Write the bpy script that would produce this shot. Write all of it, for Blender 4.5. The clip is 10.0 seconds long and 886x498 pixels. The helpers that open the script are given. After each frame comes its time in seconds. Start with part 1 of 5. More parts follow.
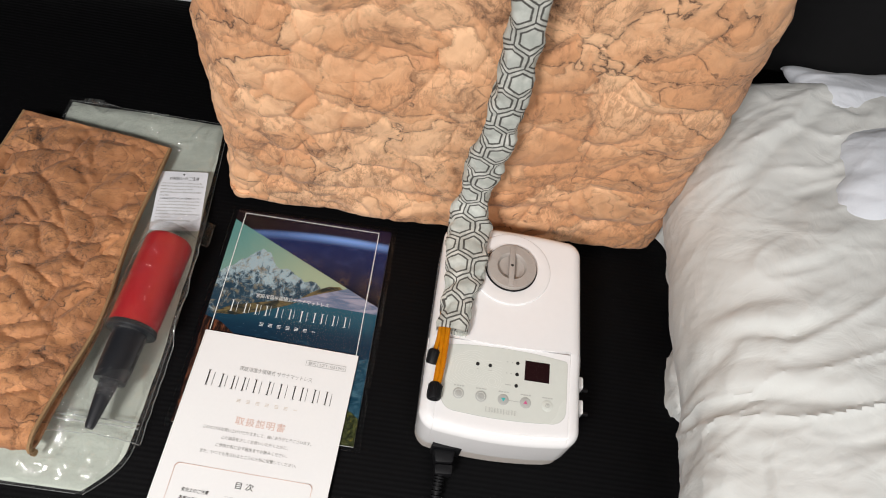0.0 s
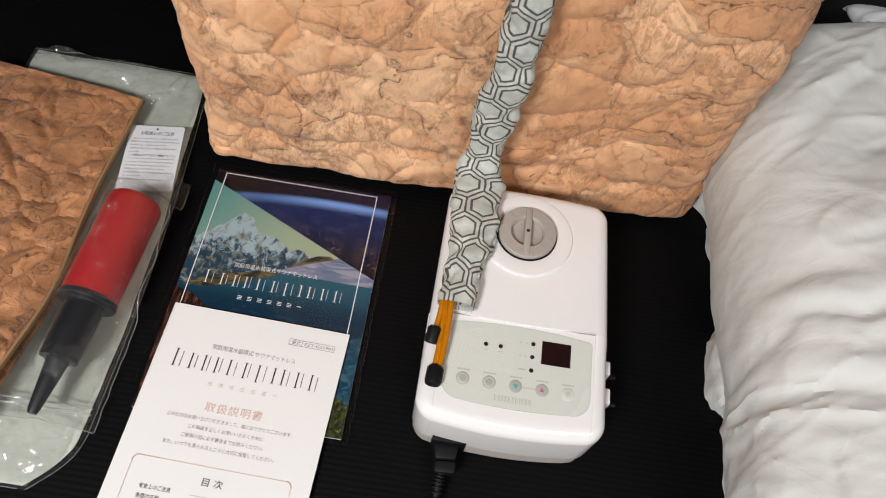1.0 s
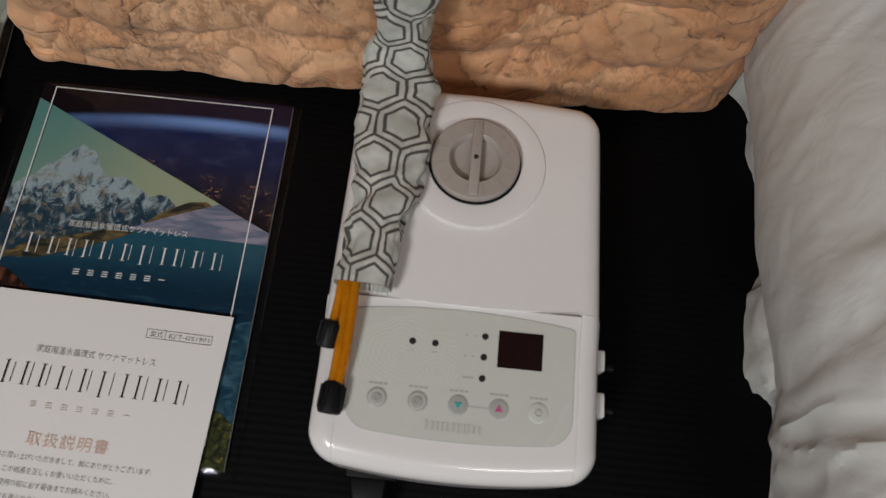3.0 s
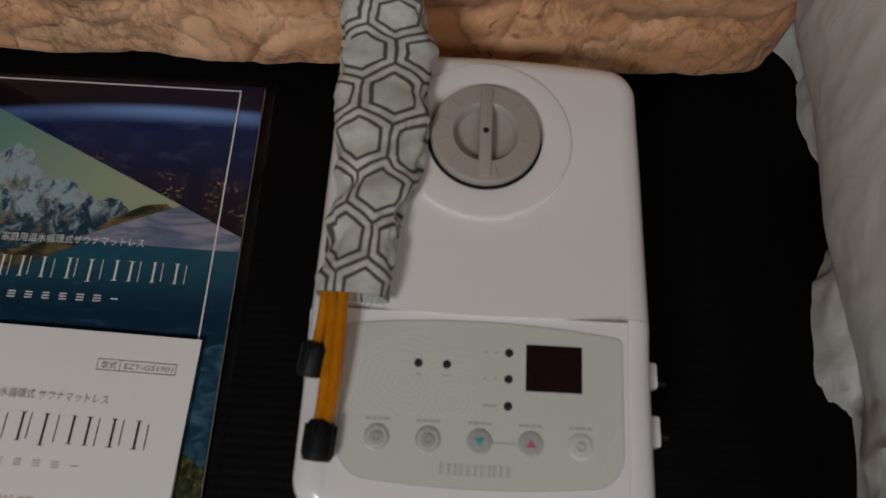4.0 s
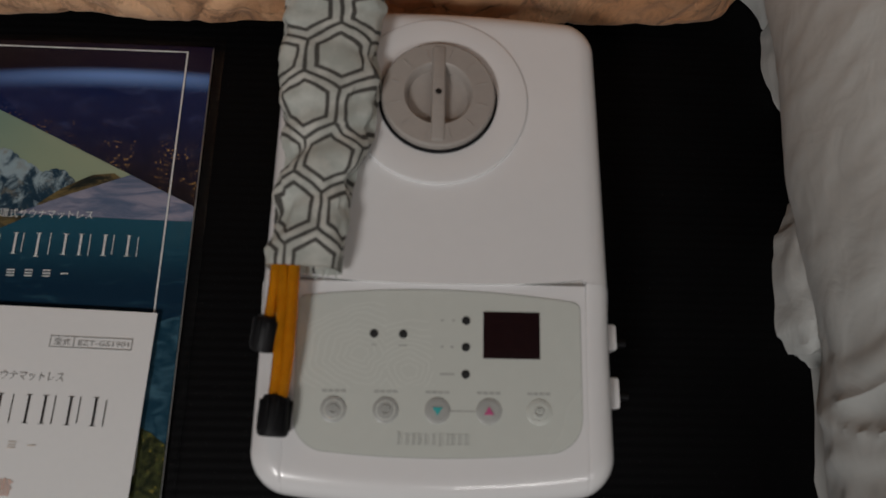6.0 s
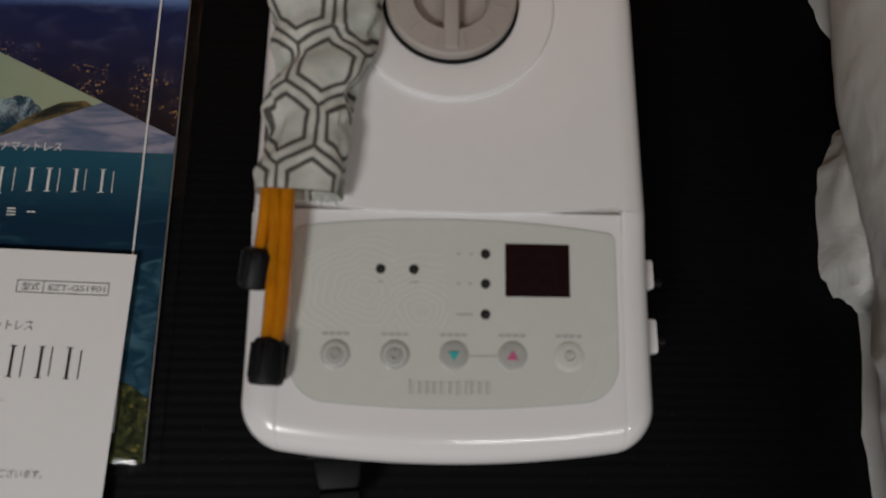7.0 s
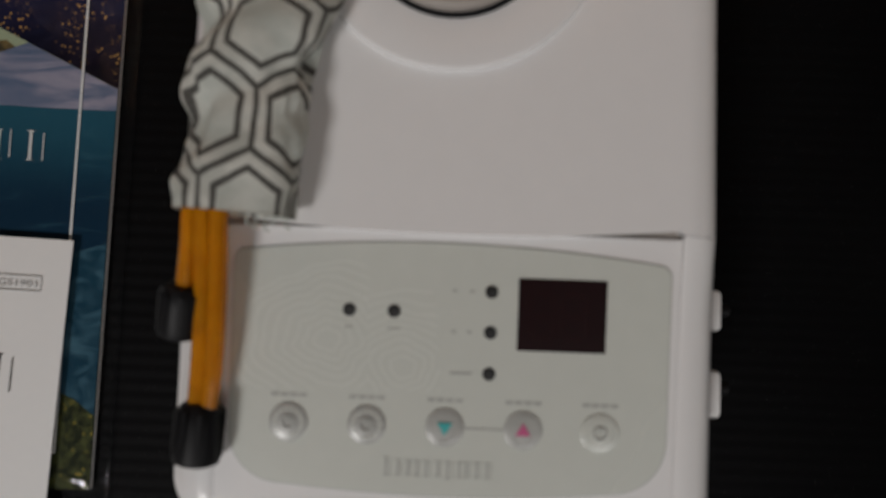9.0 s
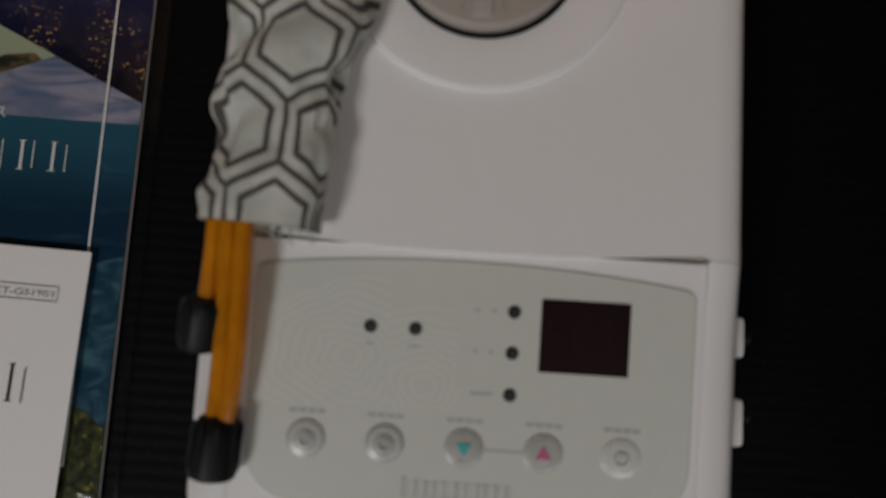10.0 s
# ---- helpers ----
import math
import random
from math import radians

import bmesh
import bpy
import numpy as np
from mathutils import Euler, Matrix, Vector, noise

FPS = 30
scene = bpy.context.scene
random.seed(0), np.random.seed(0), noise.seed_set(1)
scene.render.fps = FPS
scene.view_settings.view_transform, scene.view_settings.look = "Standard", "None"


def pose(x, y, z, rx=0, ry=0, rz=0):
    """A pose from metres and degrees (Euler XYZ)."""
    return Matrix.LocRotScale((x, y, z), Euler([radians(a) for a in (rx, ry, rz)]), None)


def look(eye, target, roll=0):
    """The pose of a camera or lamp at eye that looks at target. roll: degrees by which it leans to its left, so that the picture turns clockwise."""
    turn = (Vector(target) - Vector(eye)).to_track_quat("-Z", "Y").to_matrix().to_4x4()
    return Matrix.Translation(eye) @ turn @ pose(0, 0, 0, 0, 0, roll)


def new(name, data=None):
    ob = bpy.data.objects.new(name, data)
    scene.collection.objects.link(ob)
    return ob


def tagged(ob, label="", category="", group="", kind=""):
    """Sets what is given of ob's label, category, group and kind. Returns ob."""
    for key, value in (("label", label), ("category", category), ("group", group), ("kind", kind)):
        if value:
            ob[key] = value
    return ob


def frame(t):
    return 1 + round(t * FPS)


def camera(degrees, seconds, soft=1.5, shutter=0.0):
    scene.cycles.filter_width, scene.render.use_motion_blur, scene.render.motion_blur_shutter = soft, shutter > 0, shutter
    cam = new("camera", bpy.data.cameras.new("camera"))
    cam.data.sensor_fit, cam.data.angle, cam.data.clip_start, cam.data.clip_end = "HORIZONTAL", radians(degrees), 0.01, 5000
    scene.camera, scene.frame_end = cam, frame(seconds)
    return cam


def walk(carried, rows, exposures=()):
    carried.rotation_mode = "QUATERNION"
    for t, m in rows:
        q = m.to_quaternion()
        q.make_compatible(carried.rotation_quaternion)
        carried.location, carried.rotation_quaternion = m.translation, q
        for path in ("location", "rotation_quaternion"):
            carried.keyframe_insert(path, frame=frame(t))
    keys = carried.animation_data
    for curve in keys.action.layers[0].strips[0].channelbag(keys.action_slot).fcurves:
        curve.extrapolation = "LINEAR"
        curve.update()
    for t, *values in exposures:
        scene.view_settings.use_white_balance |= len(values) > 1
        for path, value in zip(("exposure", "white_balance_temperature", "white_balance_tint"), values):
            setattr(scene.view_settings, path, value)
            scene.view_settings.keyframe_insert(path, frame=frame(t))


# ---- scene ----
cam = camera(64.8, 10.0, 1.0)
PATH = [
    (0, (0.031, -0.215, 0.828), (0.111, 0.831, -0.875), 12.5),
    (0.5, (0.034, -0.198, 0.759), (0.084, 0.844, -0.947), 11.3),
    (1, (0.056, -0.177, 0.713), (0.085, 0.842, -1.008), 10.6),
    (1.5, (0.077, -0.156, 0.706), (0.091, 0.804, -1.049), 10.1),
    (2, (0.103, -0.129, 0.722), (0.056, 0.721, -1.088), 6.9),
    (2.2, (0.109, -0.095, 0.69), (0.058, 0.714, -1.139), 6.4),
    (2.5, (0.124, -0.062, 0.614), (0.077, 0.737, -1.219), 6.6),
    (2.8, (0.137, -0.027, 0.566), (0.109, 0.693, -1.299), 5.1),
    (3, (0.129, -0.006, 0.529), (0.151, 0.69, -1.346), 7.5),
    (3.2, (0.133, 0.007, 0.494), (0.144, 0.716, -1.377), 5.8),
    (4.3, (0.124, 0.028, 0.439), (0.151, 0.698, -1.446), 5.0),
    (4.5, (0.129, 0.033, 0.434), (0.157, 0.68, -1.458), 5.0),
    (5, (0.139, 0.041, 0.441), (0.204, 0.656, -1.461), 7.8),
    (5.2, (0.139, 0.039, 0.446), (0.209, 0.646, -1.459), 8.3),
    (6.3, (0.138, 0.031, 0.432), (0.234, 0.57, -1.491), 11.0),
    (6.5, (0.133, 0.024, 0.419), (0.236, 0.55, -1.508), 11.9),
    (6.8, (0.128, 0.022, 0.406), (0.237, 0.518, -1.529), 13.1),
    (7, (0.132, 0.029, 0.393), (0.234, 0.497, -1.549), 13.0),
    (7.5, (0.141, 0.052, 0.379), (0.22, 0.423, -1.585), 12.7),
    (8, (0.146, 0.061, 0.349), (0.166, 0.278, -1.639), 5.8),
    (8.5, (0.149, 0.076, 0.335), (0.153, 0.229, -1.659), 1.9),
    (9, (0.151, 0.095, 0.322), (0.141, 0.24, -1.673), -1.8),
    (9.5, (0.148, 0.1, 0.323), (0.129, 0.305, -1.667), -1.6),
    (10, (0.145, 0.092, 0.321), (0.119, 0.313, -1.667), -3.1),
]
EXPOSURES = [(0.0, 0.28), (1.0, 0.2), (2.0, -0.15), (2.5, -0.4), (2.8, -0.55), (3.0, -0.7), (3.2, -0.85), (4.3, -1.2), (4.5, -1.2), (5.0, -1.25), (6.3, -1.2), (6.5, -1.15), (7.0, -1.0), (8.0, -0.9), (9.0, -1.0), (10.0, -1.25)]
# a small camera that holds its focus at arm's length
cam.data.dof.use_dof, cam.data.dof.focus_distance, cam.data.dof.aperture_fstop = True, 0.88, 11.9
walk(cam, [(t, look(eye, target, roll)) for t, eye, target, roll in PATH], EXPOSURES)

# ---- world and lamps ----
world = bpy.data.worlds.new("world")
world.use_nodes = True
world.node_tree.nodes["Background"].inputs[0].default_value = (0.75, 0.85, 1.0, 1)
world.node_tree.nodes["Background"].inputs[1].default_value = 0.05
scene.world = world
CEIL = 1.85


def panel_lamp(x, y, sx, sy, watts, colour=(1.0, 0.97, 0.955)):
    d = bpy.data.lights.new("ceiling_lamp", "AREA")
    d.shape, d.size, d.size_y, d.energy, d.color = "RECTANGLE", sx, sy, watts, colour
    ob = new("ceiling_lamp", d)
    ob.matrix_world = pose(x, y, CEIL - 0.03)
    return ob


panel_lamp(-0.74, -1.35, 0.5, 0.45, 60)
panel_lamp(0.90, -1.35, 1.2, 0.30, 20)


# ---- material helpers ----
class Tree:
    """Short hand for node trees."""

    def __init__(self, name):
        self.mat = bpy.data.materials.new(name)
        self.mat.use_nodes = True
        self.nt = self.mat.node_tree
        self.bsdf = self.nt.nodes["Principled BSDF"]
        self.out = self.nt.nodes["Material Output"]

    def put(self, socket, value):
        if isinstance(value, bpy.types.NodeSocket):
            self.nt.links.new(value, socket)
        elif isinstance(value, (tuple, list)) and socket.type == "RGBA" and len(value) == 3:
            socket.default_value = (*value, 1)
        else:
            socket.default_value = value

    def set(self, **kw):
        for k, v in kw.items():
            self.put(self.bsdf.inputs[k.replace("_", " ")], v)
        return self

    def coord(self, scale=(1, 1, 1), kind="Object", turn=0.0):
        tc = self.nt.nodes.new("ShaderNodeTexCoord")
        mp = self.nt.nodes.new("ShaderNodeMapping")
        mp.inputs["Scale"].default_value = scale
        mp.inputs["Rotation"].default_value = (0, 0, radians(turn))
        self.nt.links.new(tc.outputs[kind], mp.inputs["Vector"])
        return mp.outputs[0]

    def noise(self, vec, scale, detail=4.0, rough=0.55, distort=0.0, colour=False):
        n = self.nt.nodes.new("ShaderNodeTexNoise")
        self.put(n.inputs["Vector"], vec)
        n.inputs["Scale"].default_value, n.inputs["Detail"].default_value = scale, detail
        n.inputs["Roughness"].default_value, n.inputs["Distortion"].default_value = rough, distort
        return n.outputs["Color" if colour else "Fac"]

    def voronoi(self, vec, scale, feature="DISTANCE_TO_EDGE", rnd=1.0):
        n = self.nt.nodes.new("ShaderNodeTexVoronoi")
        n.feature = feature
        self.put(n.inputs["Vector"], vec)
        n.inputs["Scale"].default_value = scale
        n.inputs["Randomness"].default_value = rnd
        return n.outputs["Distance"]

    def facets(self, vec, scale):
        """A random grey for each cell, and a slope across each cell."""
        n = self.nt.nodes.new("ShaderNodeTexVoronoi")
        self.put(n.inputs["Vector"], vec)
        n.inputs["Scale"].default_value = scale
        d = self.nt.nodes.new("ShaderNodeVectorMath")
        d.operation = "SUBTRACT"
        self.put(d.inputs[0], vec)
        self.put(d.inputs[1], n.outputs["Position"])
        x, y, z = self.split(d.outputs[0])
        g = self.math("MULTIPLY_ADD", x, -0.6 * scale, self.math("MULTIPLY_ADD", y, 0.5 * scale, self.math("MULTIPLY", z, 0.8 * scale)))
        return self.split(n.outputs["Color"])[0], g

    def crumple(self, vec, scale):
        """Flat facets, each tilted its own way."""
        n = self.nt.nodes.new("ShaderNodeTexVoronoi")
        self.put(n.inputs["Vector"], vec)
        n.inputs["Scale"].default_value = scale
        d = self.nt.nodes.new("ShaderNodeVectorMath")
        d.operation = "SUBTRACT"
        self.put(d.inputs[0], vec)
        self.put(d.inputs[1], n.outputs["Position"])
        x, y, _ = self.split(d.outputs[0])
        r, g, _ = self.split(n.outputs["Color"])
        return self.math("MULTIPLY_ADD", x, self.math("SUBTRACT", r, 0.5), self.math("MULTIPLY", y, self.math("SUBTRACT", g, 0.5)))

    def wave(self, vec, scale, distort=0.0, direction="Y", detail=2.0):
        n = self.nt.nodes.new("ShaderNodeTexWave")
        n.bands_direction = direction
        self.put(n.inputs["Vector"], vec)
        n.inputs["Scale"].default_value, n.inputs["Distortion"].default_value = scale, distort
        n.inputs["Detail"].default_value = detail
        return n.outputs["Fac"]

    def math(self, op, a, b=0.0, c=None, clamp=False):
        n = self.nt.nodes.new("ShaderNodeMath")
        n.operation, n.use_clamp = op, clamp
        self.put(n.inputs[0], a)
        self.put(n.inputs[1], b)
        if c is not None:
            self.put(n.inputs[2], c)
        return n.outputs[0]

    def step(self, v, lo, hi, a=0.0, b=1.0):
        n = self.nt.nodes.new("ShaderNodeMapRange")
        n.interpolation_type = "SMOOTHSTEP"
        for i, x in enumerate((v, lo, hi, a, b)):
            self.put(n.inputs[i], x)
        return n.outputs[0]

    def mix(self, f, a, b, blend="MIX"):
        n = self.nt.nodes.new("ShaderNodeMix")
        n.data_type, n.blend_type = "RGBA", blend
        self.put(n.inputs["Factor"], f)
        self.put(n.inputs[6], a)
        self.put(n.inputs[7], b)
        return n.outputs[2]

    def vmix(self, vec, colour, amount):
        """vec pushed about by a colour noise."""
        n = self.nt.nodes.new("ShaderNodeVectorMath")
        n.operation = "MULTIPLY_ADD"
        self.put(n.inputs[0], colour)
        n.inputs[1].default_value = (amount,) * 3
        self.put(n.inputs[2], vec)
        return n.outputs[0]

    def split(self, vec):
        n = self.nt.nodes.new("ShaderNodeSeparateXYZ")
        self.put(n.inputs[0], vec)
        return n.outputs

    def bump(self, height, strength=0.5, distance=0.001):
        n = self.nt.nodes.new("ShaderNodeBump")
        self.put(n.inputs["Height"], height)
        n.inputs["Strength"].default_value, n.inputs["Distance"].default_value = strength, distance
        self.put(self.bsdf.inputs["Normal"], n.outputs[0])
        return self


def plain(name, c1, c2=None, scale=60.0, rough=0.5, bump=0.15, distance=0.0004, metallic=0.0, coat=0.0, specular=0.5):
    """A surface with two scales of variation in colour, gloss and relief."""
    t = Tree(name)
    v = t.coord()
    big, fine = t.noise(v, scale * 0.15), t.noise(v, scale * 6, 2.0)
    f = t.math("MULTIPLY_ADD", fine, 0.4, t.math("MULTIPLY", big, 0.6))
    c2 = c2 or tuple(0.88 * x for x in c1)
    t.set(Base_Color=t.mix(t.step(f, 0.35, 0.65), c2, c1), Metallic=metallic,
          Roughness=t.step(big, 0.3, 0.7, rough * 0.9, min(1, rough * 1.1)), Coat_Weight=coat, Coat_Roughness=0.08, Specular_IOR_Level=specular)
    if bump:
        t.bump(f, bump, distance)
    return t.mat


def film(name, gloss=0.5, least=0.045, rough=0.08, tint=(1, 1, 1), relief=0.0006, haze=0.0, scale=30.0, folds=0.0):
    """Thin clear plastic: see-through, with gloss by angle and crinkles."""
    t = Tree(name)
    nt = t.nt
    tr, gl, mx = (nt.nodes.new(k) for k in ("ShaderNodeBsdfTransparent", "ShaderNodeBsdfGlossy", "ShaderNodeMixShader"))
    tr.inputs[0].default_value = (*tint, 1)
    gl.inputs["Roughness"].default_value = rough
    fr = nt.nodes.new("ShaderNodeLayerWeight")
    fr.inputs["Blend"].default_value = 0.5
    v = t.coord()
    b = nt.nodes.new("ShaderNodeBump")
    b.inputs["Strength"].default_value, b.inputs["Distance"].default_value = 0.8, relief
    h = t.math("ABSOLUTE", t.math("SUBTRACT", t.noise(v, scale, 4.0, 0.6, 1.0), 0.5))
    if folds:
        w = t.vmix(v, t.noise(v, 22, 3.0, 0.55, colour=True), 0.05)
        h = t.math("ADD", h, t.math("MULTIPLY", t.math("MULTIPLY_ADD", t.crumple(w, 85), 0.45, t.crumple(w, 24)), folds / relief))
    nt.links.new(h, b.inputs["Height"])
    for n in (gl, fr):
        nt.links.new(b.outputs[0], n.inputs["Normal"])
    nt.links.new(t.math("MULTIPLY_ADD", t.math("POWER", fr.outputs["Facing"], 3.0), gloss, least, clamp=True), mx.inputs[0])
    nt.links.new(tr.outputs[0], mx.inputs[1])
    nt.links.new(gl.outputs[0], mx.inputs[2])
    last = mx.outputs[0]
    if haze:
        df, m2 = nt.nodes.new("ShaderNodeBsdfDiffuse"), nt.nodes.new("ShaderNodeMixShader")
        df.inputs[0].default_value = (0.8, 0.82, 0.8, 1)
        m2.inputs[0].default_value = haze
        nt.links.new(last, m2.inputs[1])
        nt.links.new(df.outputs[0], m2.inputs[2])
        last = m2.outputs[0]
    nt.links.new(last, t.out.inputs[0])
    return t.mat


def rock_print(name, light, mid, dark, size=1.0, cracks=1.0, facet=1.0, specks=0.0, stretch=(1, 1, 1.12), blots=1.0):
    """Quilted cloth printed with a picture of weathered sandstone slabs; stretch above 1 lays the slabs flat."""
    t = Tree(name)
    v = t.coord(tuple(k / size for k in stretch))
    w = t.vmix(v, t.noise(v, 4, 4.0, 0.55, colour=True), 0.30)
    w2 = t.vmix(w, t.noise(v, 26, 5.0, 0.62, colour=True), 0.034)
    slabs, tilt = t.facets(w2, 12)
    chips, tilt2 = t.facets(w2, 23)
    streak = t.noise(t.coord((150 / size, 150 / size, 62 / size)), 1.0, 6.0, 0.74, 1.2)
    fine = t.noise(w2, 110, 7.0, 0.72)
    wash = t.noise(w, 3.2, 4.0, 0.6, 0.6)
    stain = t.noise(w, 5.0, 7.0, 0.68, 1.2)
    tone = t.math("MULTIPLY_ADD", slabs, 0.26, t.math("MULTIPLY_ADD", chips, 0.12, t.math("MULTIPLY", fine, 0.50)))
    tone = t.math("MULTIPLY_ADD", tilt, 0.22, t.math("MULTIPLY_ADD", tilt2, 0.11, tone))
    tone = t.math("MULTIPLY_ADD", t.step(wash, 0.3, 0.7), 0.26, tone)
    col = t.mix(t.step(tone, 0.30, 0.92), mid, light)
    warm = tuple(0.45 * c + 0.55 * d for c, d in zip(dark, mid))
    rub = t.math("MULTIPLY", t.step(streak, 0.48, 0.56), t.step(t.noise(w, 9, 5.0, 0.65), 0.46, 0.60))
    col = t.mix(t.math("MULTIPLY", rub, 0.60), col, warm)
    col = t.mix(t.math("MULTIPLY", t.step(stain, 0.48, 0.68), t.step(fine, 0.34, 0.60, 0.2, 0.9 * blots), clamp=True), col, warm)
    e1, e2, e3 = t.voronoi(w2, 12), t.voronoi(w2, 23), t.voronoi(w, 5.5)
    gate = t.step(t.noise(v, 7, 5.0, 0.65), 0.47, 0.60)
    soft = t.math("MULTIPLY", t.step(e1, 0.0, 0.075, 0.40, 0), t.step(fine, 0.40, 0.60))
    soft2 = t.math("MULTIPLY", t.step(e2, 0.0, 0.070, 0.40, 0), t.math("MULTIPLY", t.step(stain, 0.40, 0.58), t.step(fine, 0.42, 0.58)))
    line = t.math("MULTIPLY", t.math("MULTIPLY", t.step(e1, 0.0, 0.022, 0.85, 0), gate), t.step(fine, 0.40, 0.54))
    long = t.math("MULTIPLY", t.math("MULTIPLY", t.step(e3, 0.0, 0.009, 0.6, 0), t.step(wash, 0.56, 0.44)), t.step(fine, 0.44, 0.56))
    black = t.math("MULTIPLY", t.step(stain, 0.56, 0.70, 0, 0.85 * blots), t.step(streak, 0.42, 0.58))
    lines = t.math("MAXIMUM", t.math("MAXIMUM", line, soft2), t.math("MAXIMUM", soft, t.math("MAXIMUM", black, long)))
    lines = t.math("MULTIPLY", lines, cracks, clamp=True)
    if specks:
        dots = t.math("MULTIPLY", t.step(t.voronoi(v, 260, "F1"), 0.10, 0.24, specks, 0), t.step(t.noise(v, 22, 3.0), 0.52, 0.62))
        lines = t.math("MAXIMUM", lines, dots)
    col = t.mix(lines, col, tuple(0.65 * c for c in dark))
    h = t.math("MULTIPLY_ADD", lines, -0.35, t.math("MULTIPLY_ADD", fine, 0.40, t.math("MULTIPLY_ADD", tilt, 0.40 * facet, t.math("MULTIPLY", tilt2, 0.16 * facet))))
    t.set(Base_Color=col, Roughness=t.step(fine, 0.3, 0.7, 0.6, 0.8), Sheen_Weight=0.1).bump(h, 0.7, 0.004)
    return t.mat


def hex_cloth(name):
    """Pale cloth with a tortoise-shell pattern of dark double lines; u and v of the map are metres."""
    t = Tree(name)
    uv = t.coord((1 / 0.0315, 1 / 0.0315, 1), "UV")
    o = t.coord()
    uv = t.vmix(uv, t.noise(o, 60, 2.0, colour=True), 0.06)
    x, y, _ = t.split(uv)
    K = math.sqrt(3)

    def cell(ox, oy):
        gx = t.math("SUBTRACT", t.math("FLOORED_MODULO", t.math("ADD", x, ox), 1.0), 0.5)
        gy = t.math("SUBTRACT", t.math("FLOORED_MODULO", t.math("ADD", y, oy), K), K / 2)
        ax, ay = t.math("ABSOLUTE", gx), t.math("ABSOLUTE", gy)
        return t.math("MAXIMUM", ax, t.math("MULTIPLY_ADD", ax, 0.5, t.math("MULTIPLY", ay, K / 2)))

    d = t.math("MINIMUM", cell(0, 0), cell(0.5, K / 2))
    edge = t.step(d, 0.461, 0.479)
    ring = t.math("MULTIPLY", t.step(d, 0.30, 0.32), t.step(d, 0.365, 0.385, 1, 0))
    lines = t.math("MAXIMUM", edge, ring)
    weave = t.noise(o, 1500, 2.0)
    blot = t.noise(o, 90, 4.0)
    base = t.mix(t.step(blot, 0.35, 0.7), (0.44, 0.45, 0.41), (0.63, 0.63, 0.58))
    base = t.mix(t.step(d, 0.29, 0.31), t.mix(0.25, base, (0.45, 0.52, 0.48)), base)
    t.set(Base_Color=t.mix(t.math("MULTIPLY", lines, t.step(weave, 0.3, 0.5, 0.8, 0.96)), base, (0.045, 0.043, 0.038)), Roughness=0.85)
    t.bump(t.math("MULTIPLY_ADD", weave, 0.4, blot), 0.5, 0.0008)
    return t.mat


def white_cloth(name, c1, c2):
    t = Tree(name)
    v = t.coord()
    w = t.vmix(v, t.noise(v, 5, 3.0, colour=True), 0.12)
    big = t.noise(w, 6, 4.0, 0.5, 0.8)
    folds = t.noise(w, 16, 4.0, 0.5, 1.2)
    weave = t.noise(v, 2200, 1.0)
    t.set(Base_Color=t.mix(t.step(big, 0.3, 0.7), c2, c1), Roughness=0.85, Sheen_Weight=0.15)
    small = t.math("ABSOLUTE", t.math("SUBTRACT", t.noise(w, 26, 3.0, 0.5, 1.5), 0.5))
    t.bump(t.math("MULTIPLY_ADD", small, -0.22, t.math("MULTIPLY_ADD", weave, 0.02, folds)), 0.6, 0.004)
    return t.mat


def ribbed_black(name):
    t = Tree(name)
    v = t.coord()
    rib = t.wave(v, 52.0, 0.0)
    spot = t.noise(v, 900, 2.0)
    big = t.noise(v, 7, 4.0)
    dust = t.step(t.noise(v, 1400, 0.0), 0.80, 0.83, 0, 0.25)
    t.set(Base_Color=t.mix(dust, t.mix(big, (0.0018, 0.0018, 0.0022), (0.0032, 0.0032, 0.0036)), (0.2, 0.2, 0.2)),
          Roughness=t.step(spot, 0.3, 0.7, 0.55, 0.7), Specular_IOR_Level=0.07)
    t.bump(rib, 0.5, 0.0003)
    return t.mat


# ---- materials ----
M_BAG = rock_print("sandstone_print", (0.92, 0.565, 0.325), (0.66, 0.325, 0.155), (0.13, 0.056, 0.030), 1.0, 1.1)
M_MAT = rock_print("leather_print", (0.60, 0.280, 0.118), (0.34, 0.143, 0.056), (0.026, 0.016, 0.012), 0.42, 1.3, 0.9, 0.95, (1, 1.3, 1), 1.3)
M_LINING = plain("tan_lining", (0.34, 0.21, 0.10), (0.27, 0.16, 0.075), 80, 0.8, 0.4)
M_HEX = hex_cloth("tortoise_cloth")
M_SHEET = white_cloth("white_cotton", (0.69, 0.70, 0.675), (0.63, 0.64, 0.615))
M_SHEET2 = white_cloth("bluish_cotton", (0.72, 0.75, 0.80), (0.66, 0.69, 0.74))
M_GREY = white_cloth("grey_green_fabric", (0.51, 0.55, 0.48), (0.45, 0.49, 0.43))
M_TABLE = ribbed_black("black_ribbed_cover")
M_BLACKWALL = plain("black_fabric", (0.004, 0.004, 0.005), (0.003, 0.003, 0.0035), 40, 0.9, 0.4)
M_WHITE = plain("white_plastic", (0.86, 0.85, 0.845), (0.845, 0.835, 0.83), 20, 0.24, 0.03, 0.0002, coat=0.8)
M_BASEW = plain("darker_beige_plastic", (0.52, 0.48, 0.44), (0.49, 0.45, 0.41), 30, 0.4, 0.1)
M_KNOB = plain("beige_grey_plastic", (0.42, 0.38, 0.345), (0.39, 0.35, 0.32), 50, 0.42, 0.1, 0.0002)
